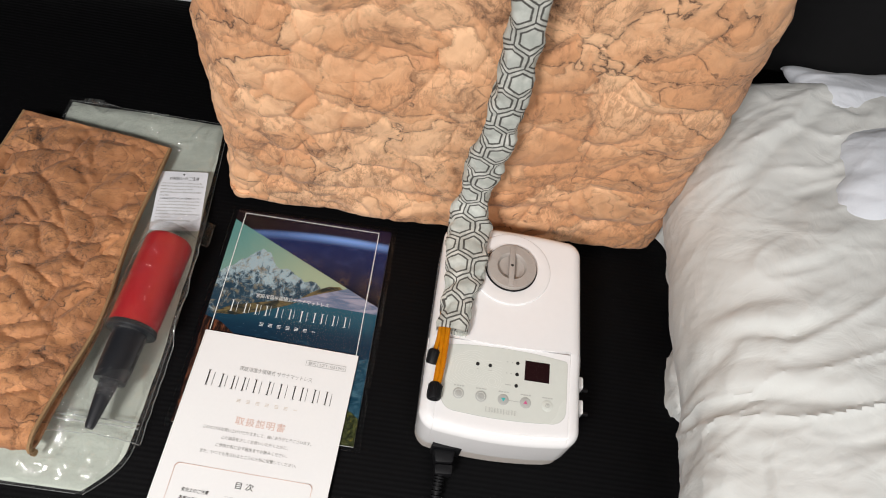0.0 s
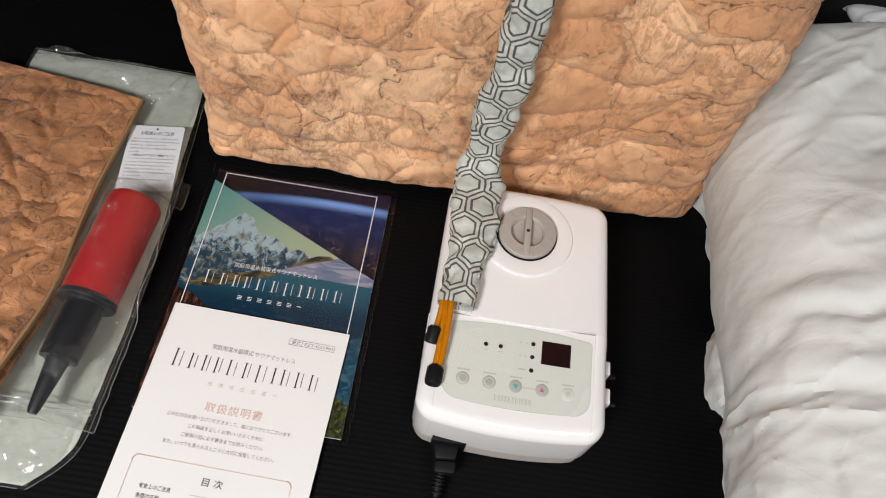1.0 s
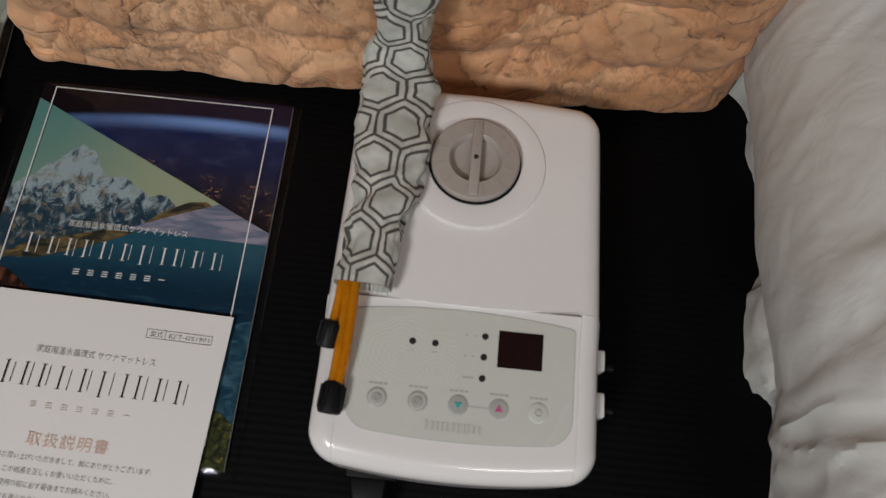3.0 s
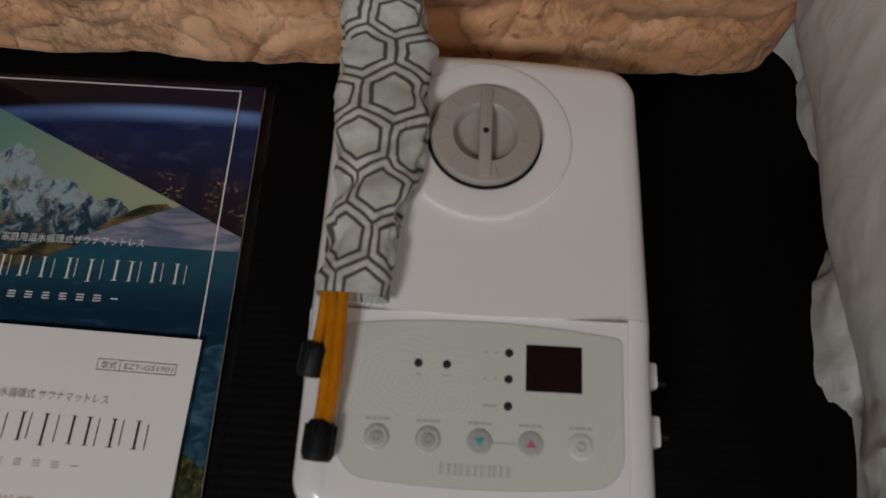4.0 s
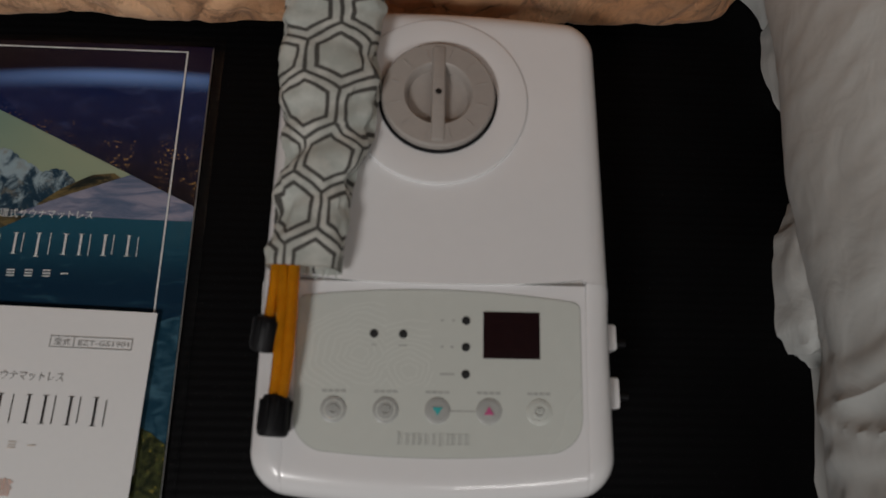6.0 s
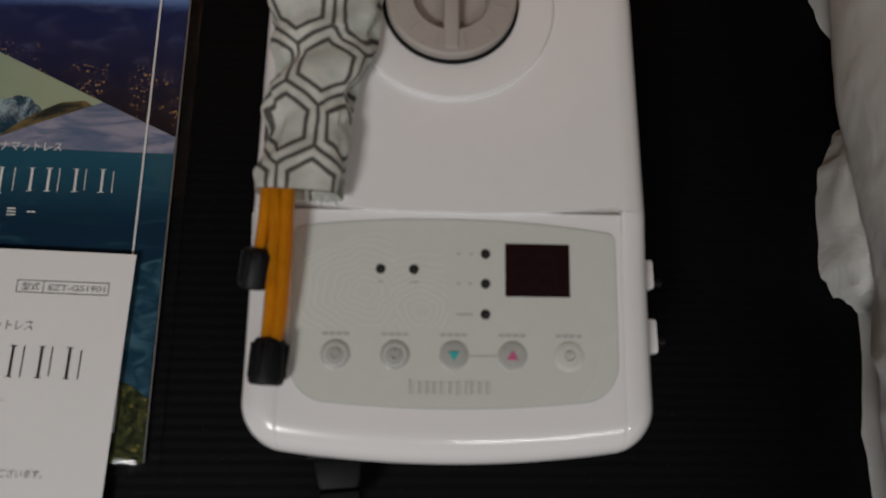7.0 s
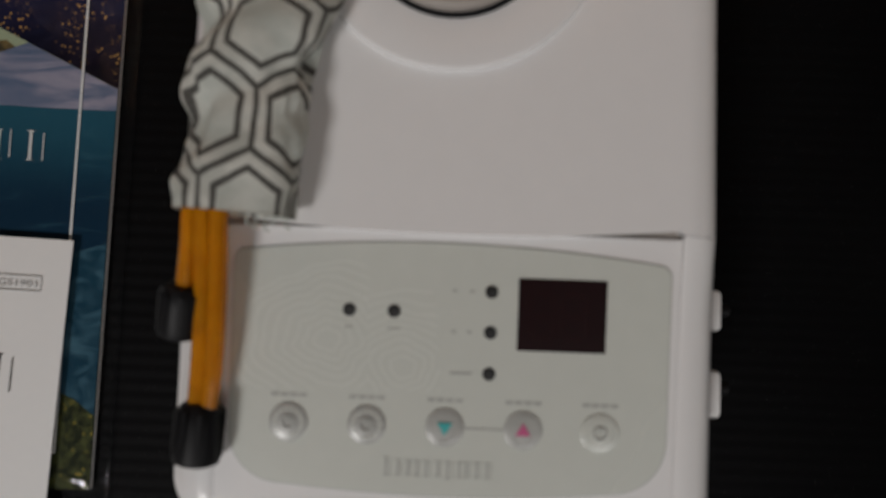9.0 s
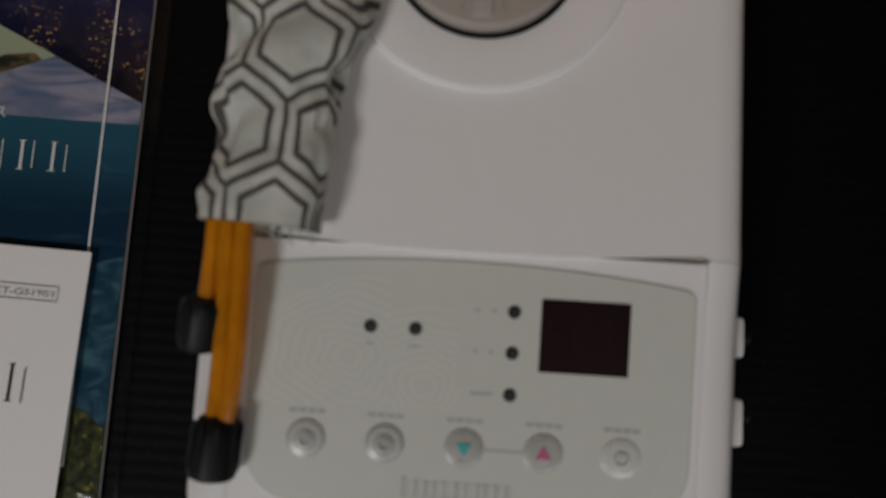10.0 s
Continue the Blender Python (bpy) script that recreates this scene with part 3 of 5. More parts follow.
def mattress_bundle():
    t = thing("mattress_bundle", "folded quilted mattress standing upright, printed like cracked tan sandstone", "mattress", at=(0.06, 0.42, 0))
    hx, hy, r, H = 0.302, 0.085, 0.075, 0.64

    def outline(r):
        """The cut through the bundle with corners of radius r, the front side first."""
        loop, nf = [], 230
        for i in range(nf):
            loop.append((-hx + r + (2 * hx - 2 * r) * i / (nf - 1), -hy, 0, -1))

        def corner(cx, cy, a0, n):
            for i in range(1, n):
                a = a0 + math.pi / 2 * i / n
                loop.append((cx + r * math.cos(a), cy + r * math.sin(a), math.cos(a), math.sin(a)))

        corner(hx - r, -hy + r, -math.pi / 2, 26)
        loop.append((hx, 0, 1, 0))
        corner(hx - r, hy - r, 0, 10)
        for i in range(20):
            loop.append((hx - r - (2 * hx - 2 * r) * i / 19, hy, 0, 1))
        corner(-hx + r, hy - r, math.pi / 2, 10)
        loop.append((-hx, 0, -1, 0))
        corner(-hx + r, -hy + r, math.pi, 26)
        return loop

    tight, loop = outline(0.016), outline(r)
    turn = Matrix.Rotation(radians(1.7), 4, "Z")
    verts, nz = [], 190
    for (xa, ya, nx, ny), (xb, yb, _, _) in zip(tight, loop):
        for j in range(nz):
            z = H * j / (nz - 1)
            mixed = min(1.0, z / 0.16) ** 0.8
            x, y = xa + (xb - xa) * mixed, ya + (yb - ya) * mixed
            rb = 0.018
            e0 = max(0.0, rb - z)
            inset = rb - math.sqrt(max(0, rb * rb - e0 * e0))
            e1 = max(0.0, z - (H - 0.05))
            inset += 0.05 - math.sqrt(max(0, 0.0025 - e1 * e1))
            belly = 0.012 * math.sin(math.pi * min(1, z / 0.5)) - 0.03 * max(0, z - 0.25)
            p = Vector((x, y, z))
            q = quilt(p * 1.0, 0.062, 0.0062) + 0.004 * fbm(x * 14, y * 14, z * 14, 4) + 0.010 * fbm(x * 5 + 3, y * 5, z * 5, 2)
            q += 0.0015 * fbm(x * 60, y * 60, z * 60, 3)
            # a slack fold low down
            q -= 0.006 * math.exp(-((z - 0.075 - 0.02 * noise.noise(Vector((x * 6, 0, 3)))) / 0.012) ** 2)
            k = -inset * 0.8 + belly + q * min(1, 0.35 + z / 0.04)
            w = turn @ Vector((x + nx * k, y + ny * k, 0))
            verts.append((0.062 + w.x, 0.408 + w.y, 0.001 + z + (0.004 * fbm(x * 9, 0, 1) + 0.004 if z < 0.02 else 0)))
    n = len(loop)
    f = quads(n, nz, wrap=True)
    f.append([i * nz for i in range(n)][::-1])
    f.append([i * nz + nz - 1 for i in range(n)])
    part("quilted_cover", mesh_of(verts, f), M_BAG, t)
    # piping down the side seams
    for sx in (-1, 1):
        pts = []
        for j in range(12):
            w = turn @ Vector((sx * (hx + 0.001 - 0.004 * (j / 11)), -0.006, 0))
            pts.append((0.062 + w.x, 0.408 + w.y, 0.04 + 0.048 * j))
        part("piping", tube(pts, 0.003, n=8), M_LINING, t, "dark seam piping")


mattress_bundle()


# ---- the white bedding ----
CREASES = (
    (((0.37, 0.30), (0.43, 0.39), (0.54, 0.52)), 0.016, 0.016), (((0.36, 0.25), (0.45, 0.40), (0.56, 0.49)), 0.020, -0.010),
    (((0.36, 0.15), (0.40, 0.172), (0.45, 0.175)), 0.012, -0.007), (((0.37, 0.13), (0.43, 0.129), (0.50, 0.16)), 0.009, -0.009),
    (((0.37, 0.145), (0.43, 0.145), (0.49, 0.175)), 0.010, 0.007), (((0.345, 0.075), (0.39, 0.123)), 0.008, -0.009),
    (((0.35, 0.055), (0.41, 0.061), (0.50, 0.066)), 0.010, -0.009), (((0.36, 0.073), (0.42, 0.078), (0.52, 0.085)), 0.012, 0.008),
    (((0.345, 0.02), (0.36, 0.08)), 0.007, -0.008), (((0.43, 0.235), (0.46, 0.317), (0.51, 0.349)), 0.022, -0.014),
    (((0.39, 0.194), (0.47, 0.235), (0.55, 0.281)), 0.014, 0.009), (((0.37, -0.06), (0.375, 0.02)), 0.008, 0.006),
    (((0.395, -0.06), (0.395, 0.02)), 0.008, -0.006), (((0.49, 0.29), (0.515, 0.37), (0.59, 0.44)), 0.020, -0.012),
    (((0.52, 0.47), (0.57, 0.44)), 0.012, -0.010), (((0.35, 0.01), (0.37, 0.047), (0.40, 0.047)), 0.008, -0.006),
    (((0.42, 0.02), (0.52, 0.03), (0.60, 0.01)), 0.010, -0.006), (((0.45, 0.10), (0.55, 0.12), (0.66, 0.10)), 0.012, -0.007),
    (((0.42, -0.02), (0.50, -0.05), (0.62, -0.04)), 0.012, 0.007))


def creased(x, y):
    q = 0.0
    for line, w, h in CREASES:
        best, along, flank = 1e9, 0.0, 0.0
        n = len(line) - 1
        for k in range(n):
            (ax, ay), (bx, by) = line[k], line[k + 1]
            dx, dy = bx - ax, by - ay
            f = max(0.0, min(1.0, ((x - ax) * dx + (y - ay) * dy) / (dx * dx + dy * dy)))
            d = (x - ax - f * dx) ** 2 + (y - ay - f * dy) ** 2
            if d < best:
                best, along = d, (k + f) / n
                flank = (x - ax) * dy - (y - ay) * dx
        if best < 12 * w * w:
            rest = math.exp(-best / (0.45 * w * w)) if flank > 0 else math.exp(-best / (2.6 * w * w))
            q += 0.62 * h * rest * math.sin(math.pi * min(1, max(0, along)))
    return q


def wrinkle(x, y, z, seed):
    """Long narrow ridges that run across the cloth and die out."""
    out = 0.0
    for k, (fx, fy, height, narrow) in enumerate(((4.0, 10.0, 0.0050, 7.0), (9.0, 19.0, 0.0032, 5.0), (15.0, 34.0, 0.0017, 4.0))):
        bend = 0.10 * noise.noise(Vector((x * 5, y * 5, seed + k)))
        n = noise.noise(Vector((x * fx + bend * 6, (y - 0.35 * x + bend) * fy, z * 5 + seed + 3 * k)))
        fade = max(0.0, min(1.0, 0.35 + 1.6 * noise.noise(Vector((x * 7 + k, y * 8, seed + 11)))))
        r = max(0.0, 1 - abs(n) * narrow)
        out += height * fade * r * r
    return out


def bedding(name, x0, y0, y1, prof, seed, mat, parent, grow=1.0, creases=True, lift=0.0, cols=20, ny=260, label="", skew=0.0):
    """A soft heap: prof is the outline (x, z) of its cut from the near foot over the top to the far foot."""
    line = smooth_line([(x, 0, z) for x, z in prof], cols)
    verts = []
    for i, p in enumerate(line):
        a, b = line[max(i - 1, 0)], line[min(i + 1, len(line) - 1)]
        d = (b - a).normalized()
        nrm = Vector((-d.z, 0, d.x))
        for j in range(ny):
            v = j / (ny - 1)
            y = y0 + (y1 - y0) * v
            e = min(v, 1 - v) * (y1 - y0)
            k = math.sqrt(max(0.0, 1 - max(0, 1 - e / 0.09) ** 2))
            s = i / (len(line) - 1)
            X = x0 + p.x
            w1 = fbm(X * 4 + seed, y * 5, p.z * 5, 2)
            w2 = 1 - abs(fbm(X * 8 + y * 4, y * 11 - X * 6, p.z * 9 + seed, 3))
            w3 = 1 - abs(noise.noise(Vector((X * 18 - y * 12, y * 26 + X * 9, p.z * 16 + seed))))
            low = max(0.25, min(1.0, (0.26 - y) / 0.15)) if creases else 1.0
            w4 = abs(fbm(X * 13 - y * 9, y * 30 + X * 12, p.z * 14 - seed, 3))
            q = grow * (0.008 * w1 + 0.005 * low * (w2 - 0.8) + 0.0018 * low * (w3 - 0.75) + 0.0020 * min(w4, 0.32))
            if creases:
                q += wrinkle(X, y, p.z, seed) * min(1, 5 * s) * min(1, 5 * s, 5 * (1 - s)) ** 0.5
            if creases and p.z > 0.05:
                q += creased(X, y) * min(1, (p.z - 0.05) / 0.06)
            c = p + nrm * q
            verts.append((x0 + c.x + skew * (y - y0) + (0.012 * fbm(y * 16, seed, 0.5, 3) if skew else 0), y + 0.012 * fbm(p.x * 8, p.z * 8, seed, 2), lift + max(0.001, c.z * (0.12 + 0.88 * k))))
    nl = len(line)
    f = quads(nl, ny)
    f.append([i * ny for i in range(nl)][::-1])
    f.append([i * ny + ny - 1 for i in range(nl)])
    return part(name, mesh_of(verts, f), mat, parent, label)


def hem_lobe(x, y, rx, ry, h, seed, turn=0.0):
    """A tucked corner of cloth that spreads on the table."""
    nu, nv = 60, 24
    v = []
    ct, st = math.cos(radians(turn)), math.sin(radians(turn))
    for i in range(nu):
        a = 2 * math.pi * i / nu
        for j in range(nv):
            b = math.pi / 2 * j / (nv - 1)
            w = 1 + 0.14 * fbm(math.cos(a) * 2.2, math.sin(a) * 2.2, b * 2 + seed, 3) - 0.10 * abs(noise.noise(Vector((math.cos(a) * 5, math.sin(a) * 5, b * 4 + seed))))
            px, py = rx * w * math.cos(a) * math.cos(b) ** 0.7, ry * w * math.sin(a) * math.cos(b) ** 0.7
            v.append((x + px * ct - py * st, y + px * st + py * ct, 0.001 + h * w * math.sin(b) ** 0.8))
    f = quads(nu, nv, wrap=True)
    f.append([i * nv for i in range(nu)][::-1])
    return mesh_of(v, f)


def duvet():
    t = thing("duvet", "crumpled white cotton duvet heaped on the black table", "bedding", at=(0.6, 0.1, 0))
    prof = [(0.035, 0.001), (0.020, 0.02), (-0.004, 0.055), (-0.012, 0.10), (-0.002, 0.145), (0.030, 0.185), (0.085, 0.212), (0.16, 0.228), (0.25, 0.236), (0.34, 0.232), (0.42, 0.20), (0.46, 0.12), (0.46, 0.05), (0.43, 0.001)]
    bedding("cover", 0.372, -0.34, 0.565, prof, 2.0, M_SHEET, t)
    part("tucked_corner", hem_lobe(0.418, 0.382, 0.044, 0.062, 0.075, 1.0, 20), M_SHEET, t)
    part("tucked_corner", hem_lobe(0.430, 0.300, 0.040, 0.060, 0.055, 4.0, 10), M_SHEET, t)
    part("tucked_corner", hem_lobe(0.403, 0.150, 0.026, 0.060, 0.060, 2.0, -8), M_SHEET, t)
    part("tucked_corner", hem_lobe(0.418, 0.020, 0.028, 0.110, 0.050, 7.0, -2), M_SHEET, t)


duvet()


def pillow_cover():
    t = thing("pillowcase", "folded bluish-white pillowcase lying on the duvet", "bedding", at=(0.65, 0.38, 0.22))
    prof = [(0.020, 0.001), (0.002, 0.010), (0.000, 0.028), (0.022, 0.046), (0.07, 0.055), (0.15, 0.058), (0.23, 0.050), (0.26, 0.025), (0.25, 0.002)]
    bedding("folded_case", 0.505, 0.275, 0.455, prof, 6.0, M_SHEET2, t, 1.3, False, 0.196, 8, 90, skew=0.25)
    bedding("rear_fold", 0.535, 0.420, 0.555, prof, 9.0, M_SHEET2, t, 1.3, False, 0.180, 8, 80, skew=-0.3)


pillow_cover()


# ---- the pump unit ----
DX0, DX1, DY0, DY1 = 0.0622, 0.2412, 0.0090, 0.2752
SEAM = 0.1180


def bow(x):
    return 0.0085 * ((x - 0.153) / 0.093) ** 2


def inside(x, y):
    """Distance from the unit's outline inwards."""
    f = max(0.0, min(1.0, (0.15 - y) / 0.12))
    x = 0.1517 + (x - 0.1517) * (1 + 0.16 * (y - 0.05))
    y += 0.0045 * ((x - 0.145) / 0.09) ** 2 * max(0.0, min(1.0, (y - 0.18) / 0.08))
    cx, cy, hx, hy, r = (DX0 + DX1) / 2, (DY0 + DY1) / 2, (DX1 - DX0) / 2, (DY1 - DY0) / 2, 0.018
    qx, qy = abs(x - cx) - hx + r, abs(y - bow(x) * f - cy) - hy + r
    return r - math.hypot(max(qx, 0), max(qy, 0)) - min(max(qx, qy), 0)


def top(x, y, middle):
    base = 0.1015 + 0.0025 * min(1, max(0, (y - SEAM) / 0.1))
    if y < SEAM:
        base = 0.0915 + 0.0078 * (y - 0.01) / (SEAM - 0.01)
        if not middle:
            base += 0.0022 * max(0.0, (y - 0.085) / 0.033) ** 2
    r = 0.013
    d = max(0.0, inside(x, y))
    if d < r:
        base -= r - math.sqrt(max(0.0, r * r - (r - d) ** 2))
    return base


def ease(n):
    return [0.5 - 0.5 * math.cos(math.pi * i / (n - 1)) for i in range(n)]


def x_at(y, side):
    """The outline's x at y."""
    lo, hi = (DX0, 0.153) if side < 0 else (DX1, 0.153)
    for _ in range(40):
        m = (lo + hi) / 2
        lo, hi = (lo, m) if inside(m, y) > 0 else (m, hi)
    return hi


def y_at(x):
    lo, hi = 0.0, 0.1
    for _ in range(40):
        m = (lo + hi) / 2
        lo, hi = (lo, m) if inside(x, m) > 0 else (m, hi)
    return hi


def shell(grid, z0):
    """Close a top grid P[i][j] with a skirt down to z0."""
    nu, nv = len(grid), len(grid[0])
    v = [p for row in grid for p in row]
    f = quads(nu, nv)
    rim = [i * nv for i in range(nu)] + [(nu - 1) * nv + j for j in range(1, nv)] + \
          [i * nv + nv - 1 for i in range(nu - 2, -1, -1)] + [j for j in range(nv - 2, 0, -1)]
    b = len(v)
    v += [(v[i][0], v[i][1], z0) for i in rim]
    n = len(rim)
    for k in range(n):
        f.append((rim[(k + 1) % n], rim[k], b + k, b + (k + 1) % n))
    f.append([b + k for k in range(n)][::-1])
    bm = bmesh.new()
    vs = [bm.verts.new(p) for p in v]
    for q in f:
        try:
            bm.faces.new([vs[i] for i in q])
        except ValueError:
            pass
    bmesh.ops.remove_doubles(bm, verts=bm.verts, dist=1e-5)
    return bm


def lip(x):
    """How far the rear cover's front edge stands back from the seam: it droops in the middle and lifts at the ends."""
    q = abs(x - 0.1526) / 0.0737
    return -0.0020 + 0.0037 * q ** 2.4 if q < 1 else 0.0


def pump_unit():
    t = thing("water_pump_unit", "white plastic hot-water circulator with a control panel and filler cap", "appliance", at=(0.153, 0.148, 0))
    z0 = 0.0300
    # rear cover
    g = []
    for s in ease(64):
        y = SEAM + (DY1 - SEAM - 1e-5) * s
        a, b = x_at(y, -1), x_at(y, 1)
        g.append([(a + (b - a) * k, y + lip(a + (b - a) * k) * max(0.0, 1 - (y - SEAM) / 0.03), top(a + (b - a) * k, y, False)) for k in ease(64)])
    part("rear_cover", shell(g, z0), M_WHITE, t)
    # front cover between the rails
    g = []
    for k in ease(60):
        x = 0.0788 + (0.2264 - 0.0788) * k
        a = y_at(x) + 1e-5
        row = []
        for s in ease(44):
            y = a + (SEAM - 0.0012 - a) * s
            edge = min(x - 0.0788, 0.2264 - x, SEAM - 0.0012 - y)
            row.append((x, y, top(x, y, True) - 0.0002 * (1 - min(1, edge / 0.0006))))
        g.append(row)
    part("front_cover", shell(g, z0), M_WHITE, t)
    for a, b in ((DX0 + 2e-4, 0.07873), (0.22647, DX1 - 2e-4)):
        g = []
        for k in ease(24):
            x = a + (b - a) * k
            y0 = y_at(x) + 1e-5
            g.append([(x, y0 + (SEAM - 0.0002 - y0) * s, top(x, y0 + (SEAM - 0.0002 - y0) * s, False) - 0.0003 * max(0, 1 - min(abs(x - 0.0785), abs(x - 0.2265)) / 0.0008)) for s in ease(44)])
        part("side_rail", shell(g, z0), M_WHITE, t)
    # lower body, a little smaller than the covers and a darker beige
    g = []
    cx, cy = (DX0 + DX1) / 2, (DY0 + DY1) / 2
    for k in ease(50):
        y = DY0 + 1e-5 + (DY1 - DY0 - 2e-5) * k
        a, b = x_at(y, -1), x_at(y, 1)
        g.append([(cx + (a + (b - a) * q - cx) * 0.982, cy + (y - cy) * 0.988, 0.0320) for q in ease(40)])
    part("lower_body", shell(g, 0.0040), M_BASEW, t, "beige lower body, darker than the covers")
    # beige-grey strip in the open seam; its colour stands in for shade there
    part("seam_shade_strip", box(0.0790, 0.2262, SEAM - 0.0030, SEAM + 0.0045, 0.0940, 0.0968), M_KNOB, t, "beige-grey strip painted as the shade under the rear cover", smooth=False)
    for x in (0.085, 0.22):
        for y in (0.05, 0.25):
            part("foot", lathe([(0.008, 0.0), (0.009, 0.0045)], pose(x, y, 0), 16), M_RUBBER, t, "black rubber foot")
    part("power_inlet", box(0.0850, 0.1185, 0.0088, 0.024, 0.0048, 0.0385, 0.001), M_RUBBER, t, "black recessed power inlet")
    # filler cap
    kx, ky, kz = 0.150, 0.2165, 0.1044
    part("cap_surround", lathe([(0.0485, -0.004), (0.0485, 0.0003), (0.0478, 0.0011), (0.046, 0.0014), (0.034, 0.0010), (0.0318, 0.0006), (0.0312, -0.002)], pose(kx, ky, kz), 72), M_WHITE, t)
    part("cap_gasket", lathe([(0.0316, -0.003), (0.0316, 0.0016), (0.0300, 0.0020), (0.0295, -0.001)], pose(kx, ky, kz), 64), M_RUBBER, t, "dark gap ring")
    cap = part("filler_cap", lathe([(0.0302, -0.002), (0.0302, 0.0058), (0.0292, 0.0070), (0.0182, 0.0074), (0.0172, 0.0066), (0.0160, 0.0016), (0.012, 0.0008), (0.0, 0.0006)], pose(kx, ky, kz), 72), M_KNOB, t, "beige-grey round screw cap")
    part("grip", box(kx - 0.0036, kx + 0.0036, ky - 0.0275, ky + 0.0275, kz + 0.0004, kz + 0.0086, 0.0016), M_KNOB, cap)
    part("vent_hole", lathe([(0.0017, 0.0), (0.0017, 0.0003)], pose(kx, ky, kz + 0.0085), 14), M_INK, cap)
    for i in range(12):
        a = 2 * math.pi * (i + 0.5) / 12
        part("tick", box(0.0205, 0.0262, -0.0003, 0.0003, kz + 0.0062, kz + 0.0077, turn=pose(kx, ky, 0) @ Matrix.Rotation(a, 4, "Z")), M_KNOB, cap)
    control_panel(t)
    # hose couplings on the side
    for y0, y1 in ((0.0875, 0.1020), (0.0575, 0.0740)):
        c = part("coupling", box(0.2370, 0.2480, y0, y1, 0.050, 0.078, 0.002), M_WHITE, t)
        ym = (y0 + y1) / 2
        part("coupling_pin", lathe([(0.0034, 0.0), (0.0034, 0.006), (0.0024, 0.007), (0.0024, 0.012), (0.0016, 0.0125)], pose(0.2465, ym, 0.055, 0, 90, 0), 18), M_RUBBER, c, "black nozzle")
    part("coupling_seal", box(0.2370, 0.2445, 0.0735, 0.0880, 0.052, 0.074, 0.002), M_RUBBER, t, "black seal")
    return t


def deck(x, y, lift):
    return top(x, y, True) + lift


def panel_outline(n=14):
    """The rounded control panel: flat-sided, bowed above and below."""
    x0, x1, r = 0.0835, 0.2232, 0.017
    yb = lambda x: 0.0325 + 0.0045 * ((x - 0.152) / 0.07) ** 2
    yt = lambda x: 0.1130 - 0.0048 * ((x - 0.150) / 0.07) ** 2
    pts = [(x, yb(x)) for x in np.linspace(x0 + r, x1 - r, 24)]
    cy = yb(x1 - r) + r
    pts += [(x1 - r + r * math.sin(a), cy - r * math.cos(a)) for a in np.linspace(0.1, math.pi / 2, n)]
    r2 = 0.004
    cy2 = yt(x1 - r2) - r2
    pts += [(x1 - r2 + r2 * math.cos(a), cy2 + r2 * math.sin(a)) for a in np.linspace(0, 1.42, 7)]
    pts += [(x, yt(x)) for x in np.linspace(x1 - r2 - 0.0015, x0 + r2 + 0.0015, 24)]
    cy3 = yt(x0 + r2) - r2
    pts += [(x0 + r2 - r2 * math.sin(a), cy3 + r2 * math.cos(a)) for a in np.linspace(0.15, math.pi / 2, 7)]
    pts += [(x0 + r - r * math.cos(a), yb(x0 + r) + r - r * math.sin(a)) for a in np.linspace(0, math.pi / 2 - 0.1, n)]
    return pts


def on_deck(shape, lift):
    """Lay a flat bmesh or mesh, whose z counts from 0, on the sloping deck."""
    vs = shape.verts if isinstance(shape, bmesh.types.BMesh) else shape.vertices
    for v in vs:
        v.co.z += 0.0915 + 0.0078 * (v.co.y - 0.01) / (SEAM - 0.01) + lift
    return shape


def disc(r, x, y, h, n=28):
    return lathe([(r, -0.0004), (r, h * 0.7), (r * 0.93, h)], pose(x, y, 0), n)


